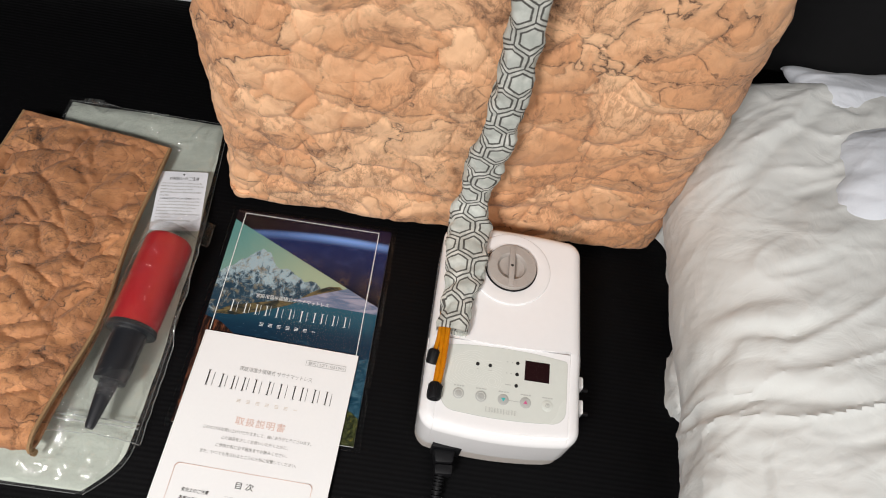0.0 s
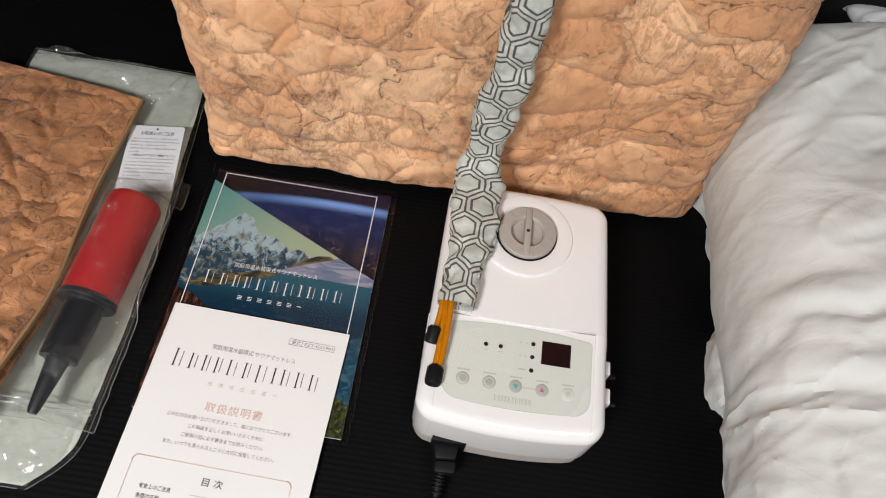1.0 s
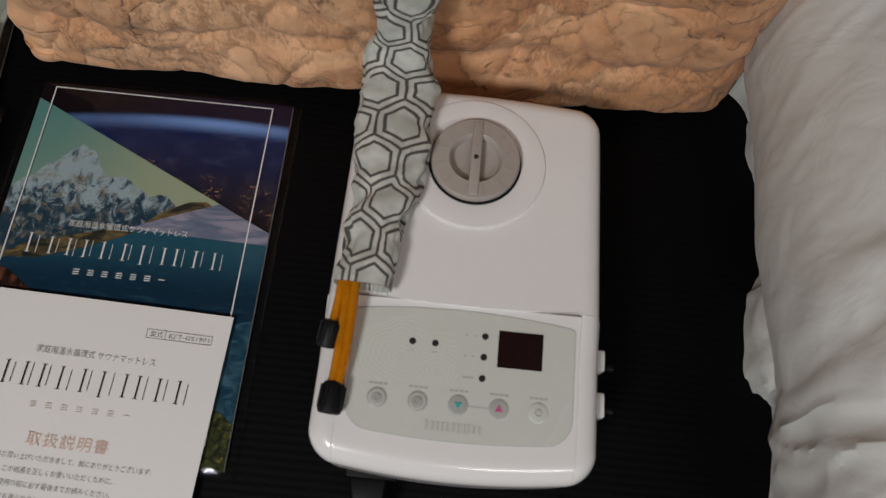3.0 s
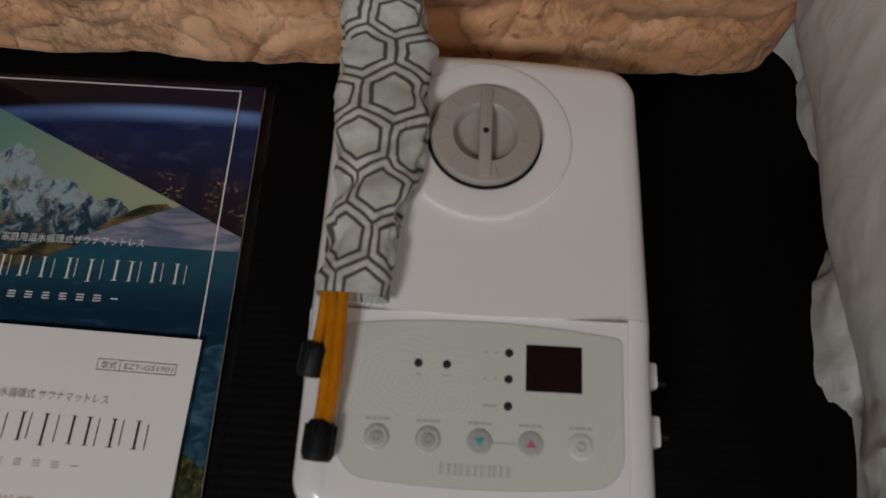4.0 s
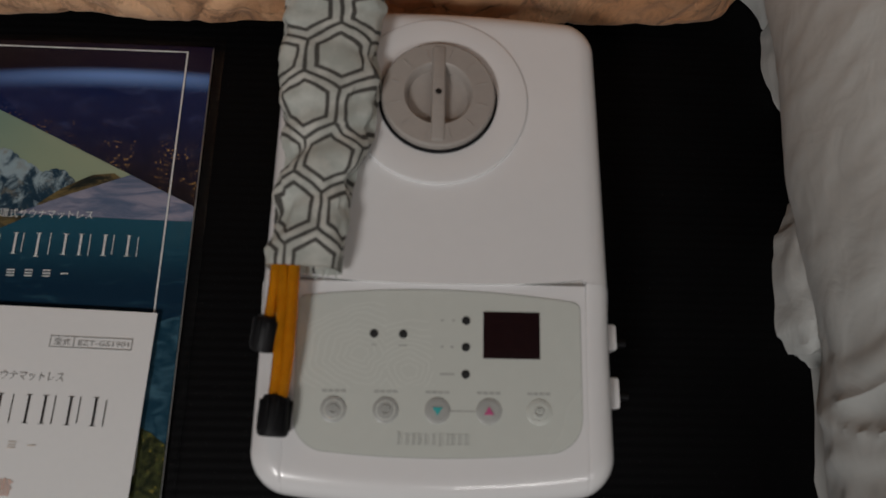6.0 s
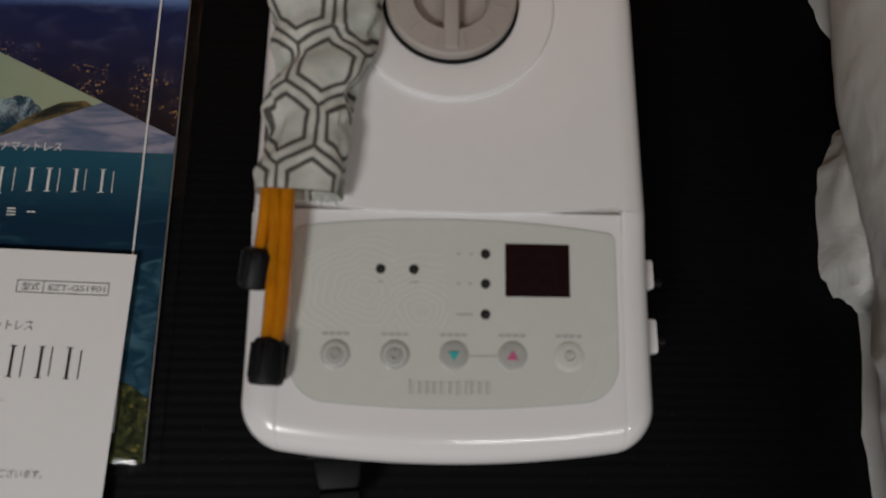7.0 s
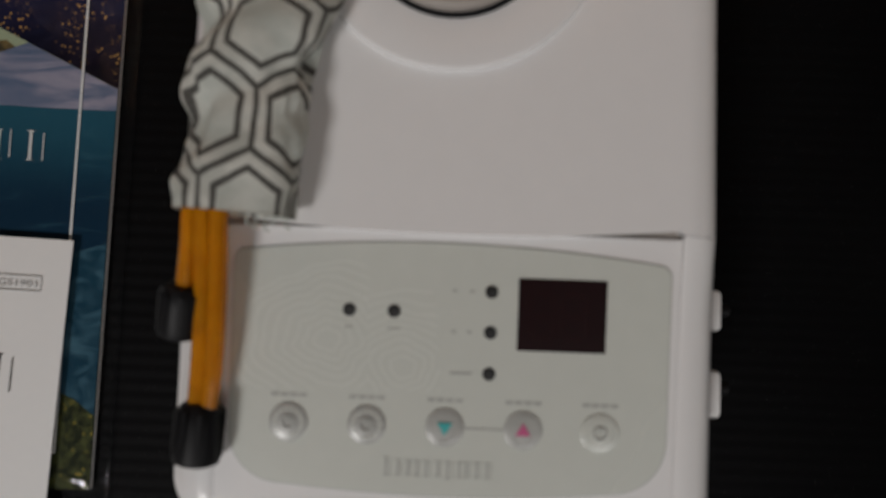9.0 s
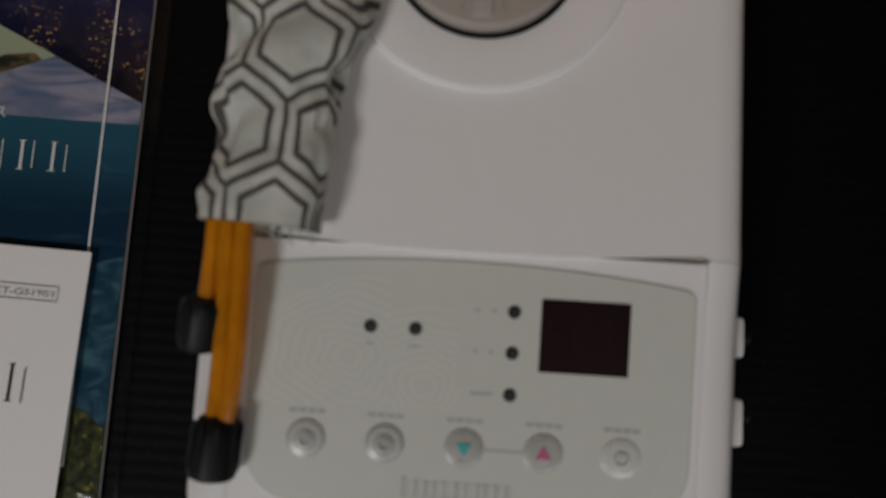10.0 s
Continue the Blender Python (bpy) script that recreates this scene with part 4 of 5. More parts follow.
def control_panel(t):
    out = panel_outline()
    cx, cy = 0.152, 0.073
    rim = part("panel_edge", on_deck(flat([(cx + (x - cx) * 1.006, cy + (y - cy) * 1.01) for x, y in out], 0.0, 0.0006), 0.0002), M_RIM, t, "thin grey panel outline", smooth=False)
    p = part("control_panel", on_deck(flat(out, 0.0, 0.0006), 0.0006), M_PANEL, t, "pale grey-green control panel film", smooth=False)
    L = 0.0006
    part("display", on_deck(box(0.1746, 0.2028, 0.0797, 0.1027, -0.0003, 0.0003), L), M_DISPLAY, p, "unlit dark red digit display", smooth=False)
    segs = []
    for dx in (0.1790, 0.1895):
        segs += [(dx, dx + 0.0062, 0.0975, 0.0987), (dx, dx + 0.0062, 0.0905, 0.0917), (dx, dx + 0.0062, 0.0835, 0.0847),
                 (dx - 0.0014, dx - 0.0004, 0.0848, 0.0904), (dx + 0.0066, dx + 0.0076, 0.0848, 0.0904), (dx - 0.0014, dx - 0.0004, 0.0918, 0.0974), (dx + 0.0066, dx + 0.0076, 0.0918, 0.0974)]
    for k in range(2):
        part("digit", on_deck(strips(segs[7 * k:7 * k + 7], 0.0002), L + 0.0003), M_DIGIT, p, "unlit digit segments", smooth=False)["kind"] = "stuff"
    for x, y in ((0.1207, 0.0908), (0.1350, 0.0908), (0.1660, 0.0980), (0.1660, 0.0850), (0.1660, 0.0718)):
        part("indicator", on_deck(disc(0.0021, x, y, 0.0004, 18), L), M_LED, p)
    marks = [(0.1195, 0.1220, 0.0850, 0.0857), (0.1330, 0.1370, 0.0850, 0.0857), (0.1535, 0.1550, 0.0975, 0.0985), (0.1590, 0.1605, 0.0975, 0.0985),
             (0.1535, 0.1550, 0.0845, 0.0855), (0.1585, 0.1600, 0.0845, 0.0855), (0.1535, 0.1605, 0.0713, 0.0723)]
    for x in (0.1025, 0.1275, 0.1525, 0.1775, 0.2020):
        marks += [(x - 0.0058 + 0.0030 * k, x - 0.0058 + 0.0030 * k + 0.0024, 0.0624, 0.0637) for k in range(4)]
    part("panel_print", on_deck(strips(marks, 0.0001), L), M_PANELINK, p, "small grey print", smooth=False)["kind"] = "stuff"
    part("brand_print", on_deck(mark(0.1330, 0.1690, 0.0385, 0.0435, 0.0008, 0.0002), L), M_PANELINK, p, "grey mark", smooth=False)["kind"] = "stuff"
    for i, x in enumerate((0.1025, 0.1275, 0.1525, 0.1775, 0.2020)):
        b = part("button", on_deck(disc(0.0062, x, 0.0543, 0.0006), L), M_RING if i < 4 else M_PANEL, p)
        part("button_ring", on_deck(lathe([(0.0048, 0.0), (0.0047, 0.0007), (0.0041, 0.0008), (0.0039, 0.0)], pose(x, 0.0543, 0), 24), L), M_PANEL if i not in (2, 3) else M_RING, b)
        if i in (2, 3):
            s = -1 if i == 2 else 1
            part("arrow", on_deck(flat([(x - 0.0024, 0.0543 - s * 0.0016), (x, 0.0543 + s * 0.0024), (x + 0.0024, 0.0543 - s * 0.0016)][::s], 0.0002), L + 0.0008), M_TEAL if i == 2 else M_PINK, b, "teal arrow" if i == 2 else "pink arrow", smooth=False)
        else:
            part("symbol", on_deck(lathe([(0.0023, 0.0), (0.0023, 0.0008), (0.0017, 0.0008), (0.0016, 0.0)], pose(x, 0.0543, 0), 20), L + 0.0003), M_RIM, b, "grey ring symbol")
            part("symbol", on_deck(strips([(x - 0.0003, x + 0.0003, 0.0541, 0.0558)], 0.0001), L + 0.0008), M_RIM, b, smooth=False)
    verts, faces = [], []
    for k in range(9):
        for cx, cy in ((0.114, 0.081), (0.1385, 0.073)):
            r = 0.004 + 0.0030 * k
            pts = []
            for i in range(60):
                a = 2 * math.pi * i / 60
                q = r * (1 + 0.22 * fbm(math.cos(a) * 1.5 + cx * 90, math.sin(a) * 1.5, k * 0.12, 2))
                pts.append((cx + q * math.cos(a), cy + q * 0.9 * math.sin(a)))
            pts.append(pts[0])
            for (ax, ay), (bx, by) in zip(pts, pts[1:]):
                if 0.0840 < ax < 0.150 and 0.0655 < ay < 0.1075 and (ax < 0.127) == (cx < 0.127):
                    d = math.hypot(bx - ax, by - ay)
                    ox, oy = (by - ay) / d * 0.0002, (ax - bx) / d * 0.0002
                    i = len(verts)
                    verts += [(ax - ox, ay - oy, 0.00003), (ax + ox, ay + oy, 0.00003), (bx + ox, by + oy, 0.00003), (bx - ox, by - oy, 0.00003)]
                    faces.append((i, i + 1, i + 2, i + 3))
    part("ring_print", on_deck(mesh_of(verts, faces), L), M_FAINT, p, "faint pale contour print", smooth=False)["kind"] = "stuff"
    part("link_print", on_deck(strips([(0.1590, 0.1710, 0.0539, 0.0546)], 0.0001), L), M_PANELINK, p, smooth=False)


pump_unit()


def power_cord():
    t = thing("power_cord", "black power cord plugged into the front of the white unit", "cable", at=(0.1, -0.02, 0))
    m = pose(0.0995, 0.010, 0.021, 90, 0, 4)
    bm = box(-0.0125, 0.0125, -0.011, 0.011, 0.0, 0.016, 0.003)
    for v in bm.verts:
        v.co.x *= 1 - 14 * max(0, v.co.z - 0.002)
    bm.transform(m)
    part("plug", bm, M_RUBBER, t)
    bm = box(-0.0105, 0.0105, -0.0085, 0.0085, 0.0, 0.012, 0.003)
    bm.transform(m @ pose(0, 0, 0.0165))
    part("plug_neck", bm, M_RUBBER, t)
    pts = [(0.0980, -0.017, 0.020), (0.0970, -0.030, 0.0165), (0.0965, -0.05, 0.010), (0.096, -0.08, 0.0045), (0.098, -0.14, 0.0042), (0.11, -0.24, 0.0042), (0.16, -0.34, 0.0042)]
    part("cord", tube(pts, 0.0042, n=12), M_RUBBER, t)
    line = smooth_line(pts[:3], 8)
    for i in range(0, 15, 2):
        d = (line[i + 1] - line[i]).normalized()
        part("strain_relief", lathe([(0.0045, -0.0012), (0.0062, -0.0008), (0.0062, 0.0008), (0.0045, 0.0012)], Matrix.Translation(line[i]) @ d.to_track_quat("Z", "Y").to_matrix().to_4x4(), 14), M_RUBBER, t)


power_cord()


# ---- the hose in its patterned sleeve ----
# folds across the sleeve: place along it, slant, width, depth
FOLDS = ((0.024, 0.008, 0.0050, 0.13), (0.036, 0.011, 0.0060, 0.27), (0.064, 0.012, 0.0060, 0.27), (0.082, 0.006, 0.0060, 0.12), (0.120, -0.009, 0.0055, 0.15),
         (0.152, 0.008, 0.0060, 0.14), (0.205, -0.012, 0.0070, 0.16), (0.240, 0.010, 0.0060, 0.18), (0.300, 0.010, 0.0070, 0.15), (0.345, -0.010, 0.0070, 0.16))


def hose():
    t = thing("hose", "hose in a pale cloth sleeve with a black tortoise-shell pattern", "hose", at=(0.09, 0.20, 0.105))
    # centre, half width, half thickness
    keys = [((0.0868, 0.1185, 0.1130), 0.0168, 0.0082), ((0.0880, 0.1400, 0.1135), 0.0178, 0.0088), ((0.0905, 0.1700, 0.1142), 0.0180, 0.0095),
            ((0.0935, 0.2000, 0.1155), 0.0215, 0.0095), ((0.0935, 0.2300, 0.1165), 0.0240, 0.0095), ((0.0915, 0.2580, 0.1175), 0.0250, 0.0095),
            ((0.0925, 0.2780, 0.1270), 0.0215, 0.0100), ((0.0945, 0.2880, 0.1450), 0.0165, 0.0110), ((0.0940, 0.2920, 0.1700), 0.0190, 0.0125),
            ((0.0975, 0.2930, 0.2050), 0.0200, 0.0125), ((0.1020, 0.2930, 0.2500), 0.0175, 0.0130), ((0.1035, 0.2930, 0.2950), 0.0175, 0.0130),
            ((0.1025, 0.2940, 0.3400), 0.0165, 0.0130), ((0.1010, 0.2950, 0.3900), 0.0160, 0.0130), ((0.0985, 0.2970, 0.4500), 0.0160, 0.0130), ((0.0975, 0.3000, 0.5200), 0.0160, 0.0130)]
    steps, n = 18, 40
    line = smooth_line([k[0] for k in keys], steps)
    W = smooth_line([(k[1], k[2], 0) for k in keys], steps)
    verts, uvs, v = [], [], 0.0
    for i, p in enumerate(line):
        a, b = line[max(i - 1, 0)], line[min(i + 1, len(line) - 1)]
        d = (b - a).normalized()
        side = Vector((1, 0, 0)) - d * d.x
        side.normalize()
        up = side.cross(d)
        v += (p - a).length if i else 0
        round_cut = []
        for k in range(n + 1):
            th = 2 * math.pi * k / n - math.pi / 2
            c, s = math.cos(th), math.sin(th)
            round_cut.append((W[i].x * math.copysign(abs(c) ** 0.75, c), W[i].y * math.copysign(abs(s) ** 0.75, s)))
        run = [0.0]
        for (ax, ay), (bx, by) in zip(round_cut, round_cut[1:]):
            run.append(run[-1] + math.hypot(bx - ax, by - ay))
        for k in range(n + 1):
            th = 2 * math.pi * k / n - math.pi / 2
            c, s = math.cos(th), math.sin(th)
            e = 0.75
            off = side * W[i].x * math.copysign(abs(c) ** e, c) + up * W[i].y * math.copysign(abs(s) ** e, s)
            q = 1 + 0.20 * fbm(p.x * 40 + c, v * 34, s, 3) + 0.10 * (1 - abs(noise.noise(Vector((c * 2, v * 70, s * 2)))))
            q -= sum(h * math.exp(-((v - v0 - lean * c) / wd) ** 2) for v0, lean, wd, h in FOLDS) * (s > -0.2)
            verts.append(p + off * q)
            uvs.append((0.105 * run[k] / run[-1] + 0.0155, v + 0.0530))
    # a turned-in hem at the open end
    m = len(line)
    f = quads(m, n + 1)
    rim = [i for i in range(n + 1)]
    base = len(verts)
    for i in rim:
        verts.append(line[0] + (verts[i] - line[0]) * 0.86 + Vector((0, 0.004, 0)))
        uvs.append(uvs[i])
    f += [(base + i, base + i + 1, i + 1, i) for i in range(n)]
    part("cloth_sleeve", mesh_of(verts, f, uvs), M_HEX, t)
    for i in range(5):
        q = Vector((0.090 + 0.003 * i, 0.1165 - 0.001 * (i % 3), 0.1115 + 0.0006 * (i % 4)))
        part("frayed_thread", tube([q + Vector((0, 0.004, 0)), q, q + Vector((0.0012 * (-1) ** i, -0.0008, -0.001))], 0.00035, n=5, steps=3), M_HEX, t)
    for pts, r in (([(0.0735, 0.140, 0.1135), (0.0732, 0.120, 0.1130), (0.0725, 0.108, 0.1108), (0.0706, 0.093, 0.1072)], 0.0026),
                   ([(0.0822, 0.140, 0.1135), (0.0820, 0.119, 0.1130), (0.0818, 0.095, 0.1092), (0.0806, 0.072, 0.1052), (0.0786, 0.056, 0.1025)], 0.0029),
                   ([(0.0768, 0.140, 0.1130), (0.0766, 0.119, 0.1125), (0.0770, 0.098, 0.1088), (0.0762, 0.075, 0.1048), (0.0750, 0.056, 0.1022)], 0.0028)):
        part("tube", tube(pts, r, n=16), M_AMBER, t, "amber silicone tube")
    prof = [(0.0058, -0.0102), (0.0068, -0.0090), (0.0074, -0.0040), (0.0080, 0.0066), (0.0074, 0.0090), (0.0060, 0.0098), (0.0054, 0.0050)]
    for q, d in (((0.0694, 0.0885, 0.1050), (-0.15, -1, -0.35)), ((0.0758, 0.0505, 0.1005), (-0.06, -1, -0.06))):
        m4 = Matrix.Translation(q) @ Vector(d).to_track_quat("Z", "Y").to_matrix().to_4x4()
        m4 = m4 @ Matrix.Scale(0.84 if q[1] > 0.08 else 0.95, 4)
        c = part("end_cap", lathe(prof, m4, 20), M_RUBBER, t, "black rubber end cap")
        for i in range(10):
            part("rib", box(0.0072, 0.0083, -0.0006, 0.0006, -0.0080, 0.0065, turn=m4 @ Matrix.Rotation(2 * math.pi * i / 10, 4, "Z")), M_RUBBER, c)


hose()


# ---- papers ----
def brochure():
    t = thing("brochure", "glossy brochure with mountain, sea and earth pictures in a clear sleeve", "brochure", at=(-0.11, 0.155, 0))
    x0, x1, y0, y1 = -0.2165, -0.0045, 0.0045, 0.3050
    part("pages", box(x0, x1, y0, y1, 0.0006, 0.0030), M_PAPER, t, smooth=False)
    z, dz = 0.0034, 0.00012
    cov = part("cover_print", flat([(x0, y0), (x1, y0), (x1, y1), (x0, y1)], z, 0.0003), P_EARTH, t, "night earth picture", smooth=False)
    dl, dr = 0.2885, 0.1870

    def diag(x):
        return dl + (dr - dl) * (x - x0) / (x1 - x0)

    part("sky_print", flat([(x0, y0), (x1, y0), (x1, dr), (x0, dl)], z + dz), P_SKY, cov, "pale green sky picture", smooth=False)
    ridge = [(x0, 0.205), (-0.2085, 0.214), (-0.200, 0.2195), (-0.193, 0.229), (-0.188, 0.2305), (-0.181, 0.238), (-0.175, 0.2445), (-0.1685, 0.249), (-0.163, 0.2440), (-0.1585, 0.2445),
             (-0.152, 0.234), (-0.1465, 0.226), (-0.140, 0.2215), (-0.133, 0.2245), (-0.127, 0.2230), (-0.119, 0.2165), (-0.111, 0.2125), (-0.104, 0.2080), (-0.098, 0.2105), (-0.091, 0.2100), (-0.083, 0.2025)]
    random.seed(5)
    jag = []
    for (ax, ay), (bx, by) in zip(ridge, ridge[1:]):
        for k in range(4):
            jag.append((ax + (bx - ax) * k / 4, ay + (by - ay) * k / 4 + random.uniform(-0.0008, 0.0008) * (k > 0)))
    jag.append(ridge[-1])
    part("mountain_print", flat([(x0, 0.10), (-0.083, 0.10)] + jag[::-1], z + 2 * dz), P_MOUNT, cov, "snowy mountain picture", smooth=False)
    part("hill_print", flat([(-0.1050, 0.1850), (-0.0640, 0.1920), (-0.0480, 0.2010), (-0.0585, 0.2085), (-0.0720, 0.2070), (-0.0800, 0.2030), (-0.0920, 0.1960)], z + 3 * dz), P_SLOPE, cov, smooth=False)
    part("cloud_print", flat([(-0.1250, 0.1760), (x1, 0.1730), (x1, dr - 0.0002), (-0.0480, diag(-0.048) - 0.0002), (-0.0850, 0.1930), (-0.1120, 0.1810)], z + 4 * dz), P_CLOUD, cov, "pink cloud sea picture", smooth=False)
    part("sea_print", flat([(x0, y0), (x1, y0), (x1, 0.1765), (-0.040, 0.1770), (-0.0750, 0.1780), (-0.118, 0.1790), (-0.1350, 0.1700), (-0.160, 0.1560), (-0.190, 0.1470), (x0, 0.1440)], z + 5 * dz), P_SEA, cov, "dark teal sea picture", smooth=False)
    part("shore_print", flat([(-0.2100, 0.1465), (-0.1800, 0.1480), (-0.1500, 0.1580), (-0.1220, 0.1700), (-0.1080, 0.1775), (-0.1300, 0.1770), (-0.1620, 0.1680), (-0.1900, 0.1600)], z + 6 * dz), P_SLOPE, cov, "golden shore picture", smooth=False)
    part("surf_print", flat([(-0.0600, 0.0600), (x1, 0.0330), (x1, 0.1150), (-0.0250, 0.1080)], z + 6 * dz), P_SURF, cov, "white surf picture", smooth=False)
    part("forest_print", flat([(-0.0600, y0), (x1, y0), (x1, 0.0370), (-0.0140, 0.0440), (-0.0600, 0.0640)], z + 7 * dz), P_FOREST, cov, "dark forest picture", smooth=False)
    part("redwood_print", flat([(x0, y0), (-0.1600, y0), (-0.1700, 0.1180), (-0.1960, 0.1360), (x0, 0.1420)], z + 7 * dz), P_RED, cov, "dark red woodland picture", smooth=False)
    zt = z + 8 * dz + 0.0002
    part("line_frame", strips(ring_strip(-0.2060, -0.0205, 0.0200, 0.3005, 0.0011), zt, 0.0001), M_WHITEINK, cov, "thin white line frame", smooth=False)
    part("subtitle", words("家庭用温水循環式サウナマットレス", 0.0066, -0.1620, 0.1765, zt, width=0.094), M_WHITEINK, cov, smooth=False)
    part("title_mark", mark(-0.1920, -0.0310, 0.1520, 0.1660, 0.0016, zt), M_WHITEINK, cov, "white title mark", smooth=False)["kind"] = "stuff"
    part("title_bar", strips([(-0.1478 + i * 0.0110, -0.1430 + i * 0.0110, y, y + 0.0008) for i in range(7) for y in ((0.1376, 0.1394, 0.1412) if i < 6 else (0.1394,))], zt, 0.0001), M_WHITEINK, cov, smooth=False)
    # clear sleeve with welded borders
    nx, ny = 40, 56
    P = np.zeros((nx, ny, 3))
    for i in range(nx):
        for j in range(ny):
            x, y = -0.2235 + 0.2265 * i / (nx - 1), -0.0005 + 0.3125 * j / (ny - 1)
            e = min(x + 0.2235, 0.003 - x, y + 0.0005, 0.312 - y)
            P[i, j] = (x, y + 0.007 * (i / (nx - 1) - 0.6) * j / (ny - 1), 0.0020 + 0.0038 * min(1, e / 0.008) + 0.0005 * fbm(x * 14, y * 14, 0.5, 3) * min(1, e / 0.01))
    sl = part("sleeve", skin(P), M_SLEEVE, t, "clear plastic sleeve")
    for r in ((-0.2240, -0.2226), (0.0020, 0.0034)):
        part("weld", box(r[0], r[1], -0.0005, 0.312, 0.0005, 0.0030, 0.0004), M_SLEEVE, sl)
    part("bottom_weld", box(-0.2235, 0.003, -0.0014, 0.0002, 0.0005, 0.0034, 0.0004), M_SLEEVE, sl, "shiny lower sleeve edge")


brochure()


def manual():
    m = pose(-0.2085, 0.1210, 0, 0, 0, -1.7)
    w, h = 0.1910, 0.2700
    t = thing("manual", "white printed instruction manual lying on the brochure", "booklet", at=(-0.11, 0.0, 0.005))
    nx, ny = 24, 30
    P = np.zeros((nx, ny, 3))
    lay = lambda x, y: 0.0078 + 0.0006 * math.sin(x * 14) + 0.0009 * max(0, (-y - 0.15) / 0.12)
    for k, lift in ((0, 0.0), (1, -0.0006)):
        for i in range(nx):
            for j in range(ny):
                x, y = w * i / (nx - 1), -h + h * j / (ny - 1)
                P[i, j] = m @ Vector((x - k * 0.0006, y - k * 0.0004, lay(x, y) + lift))
        part("cover_page" if k == 0 else "inner_page", slab(P.copy(), 0.0004), M_PAPER, t)
    part("spine", box(-0.0008, 0.0010, -h, 0, 0.0062, 0.0080, 0.0004, turn=m), M_PAPER, t)
    z = 0.0089
    add = lambda name, me, mat, label="": part(name, me, mat, t, label, smooth=False)
    add("subtitle", words("家庭用温水循環式 サウナマットレス", 0.0062, 0.054, -0.0440, z, m, width=0.088), M_GREYINK)
    add("title_mark", mark(0.0165, 0.1755, -0.0690, -0.0525, 0.0014, z, m), M_INK, "black title mark")["kind"] = "stuff"
    add("title_bar", strips([(0.062 + i * 0.0112, 0.0664 + i * 0.0112, y, y + 0.0006) for i in range(7) for y in ((-0.0832, -0.0816, -0.0800) if i < 6 else (-0.0816,))], z, 0.0001, m), M_PALEINK, "pale gold bars")
    add("model_frame", strips(ring_strip(0.1300, 0.1790, -0.0240, -0.0170, 0.0004) + [(0.1440, 0.1444, -0.0240, -0.0170)], z, 0.0001, m), M_GREYINK)
    add("model_text", words("型式", 0.0045, 0.1325, -0.0222, z, m, width=0.0095), M_GREYINK)
    add("model_text", words("EZT-GS1901", 0.0045, 0.1465, -0.0222, z, m, width=0.030), M_GREYINK)
    add("heading", words("取扱説明書", 0.0105, 0.067, -0.1085, z, m, spread=1.15, width=0.058), M_REDINK, "copper heading")
    lines = (("このたびはお買い上げいただきまして、誠にありがとうございます。", 0.033, 0.126), ("この商品を正しくお使いいただくために、", 0.057, 0.077),
             ("ご使用の前に必ず最後までお読みください。", 0.053, 0.082), ("また、いつでも見られるところに大切に保管してください。", 0.038, 0.110))
    for i, (s, x, wid) in enumerate(lines):
        add("text_line", words(s, 0.0046, x, -0.1190 - 0.0090 * i, z, m, width=wid), M_GREYINK)
    bx0, bx1, by1, by0 = 0.0170, 0.1720, -0.1610, -0.2600
    r, wd = 0.006, 0.0005
    rects = [(bx0 + r, bx1 - r, by1 - wd, by1), (bx0, bx0 + wd, by0, by1 - r), (bx1 - wd, bx1, by0, by1 - r)]
    for sx, cx in ((-1, bx0 + r), (1, bx1 - r)):
        for k in range(10):
            a0, a1 = math.pi / 2 * k / 10, math.pi / 2 * (k + 1) / 10
            xa, ya = cx + sx * r * math.sin(a0), by1 - r + r * math.cos(a0)
            xb, yb = cx + sx * r * math.sin(a1), by1 - r + r * math.cos(a1)
            rects.append((min(xa, xb) - 0.0002, max(xa, xb) + 0.0003, min(ya, yb) - 0.0003, max(ya, yb) + 0.0002))
    add("contents_frame", strips(rects, z, 0.0001, m), M_REDINK, "thin copper frame")
    add("contents_heading", words("目 次", 0.0085, 0.087, -0.1785, z, m, width=0.0200), M_INK)
    for i, (s, wid, pg) in enumerate((("安全上のご注意", 0.030, "P.2-4"), ("各部の名称", 0.022, "P.5"), ("使用前のご準備", 0.030, "P.6"), ("使用方法", 0.0175, ""), ("Q&A", 0.012, ""))):
        y = -0.1900 - 0.0088 * i
        add("contents_line", words(s, 0.0048, 0.0320, y, z, m, width=wid), M_INK)
        add("leader", strips([(0.0800, 0.1430, y + 0.0010, y + 0.0013)], z, 0.0001, m), M_GREYINK)
        if pg:
            add("page_number", words(pg, 0.0048, 0.1460, y, z, m), M_INK)


manual()


# ---- things beside the papers ----
def lie(x, y):
    """Height of the wrapped cloth's upper side."""
    return 0.016 + 0.004 * fbm(x * 9, y * 9, 3.0, 3)


PK = pose(-0.382, 0.178, 0, 0, 0, 0)


def packet_side(y):
    """The packet's long side: it spreads towards the foot and turns in at the corner."""
    return 0.109 + 0.018 * max(0.0, min(1.0, (0.263 - y) / 0.475)) + 0.010 * math.cos(math.pi * y / 0.54) - 0.030 * max(0.0, (-0.215 - y) / 0.047) ** 1.7


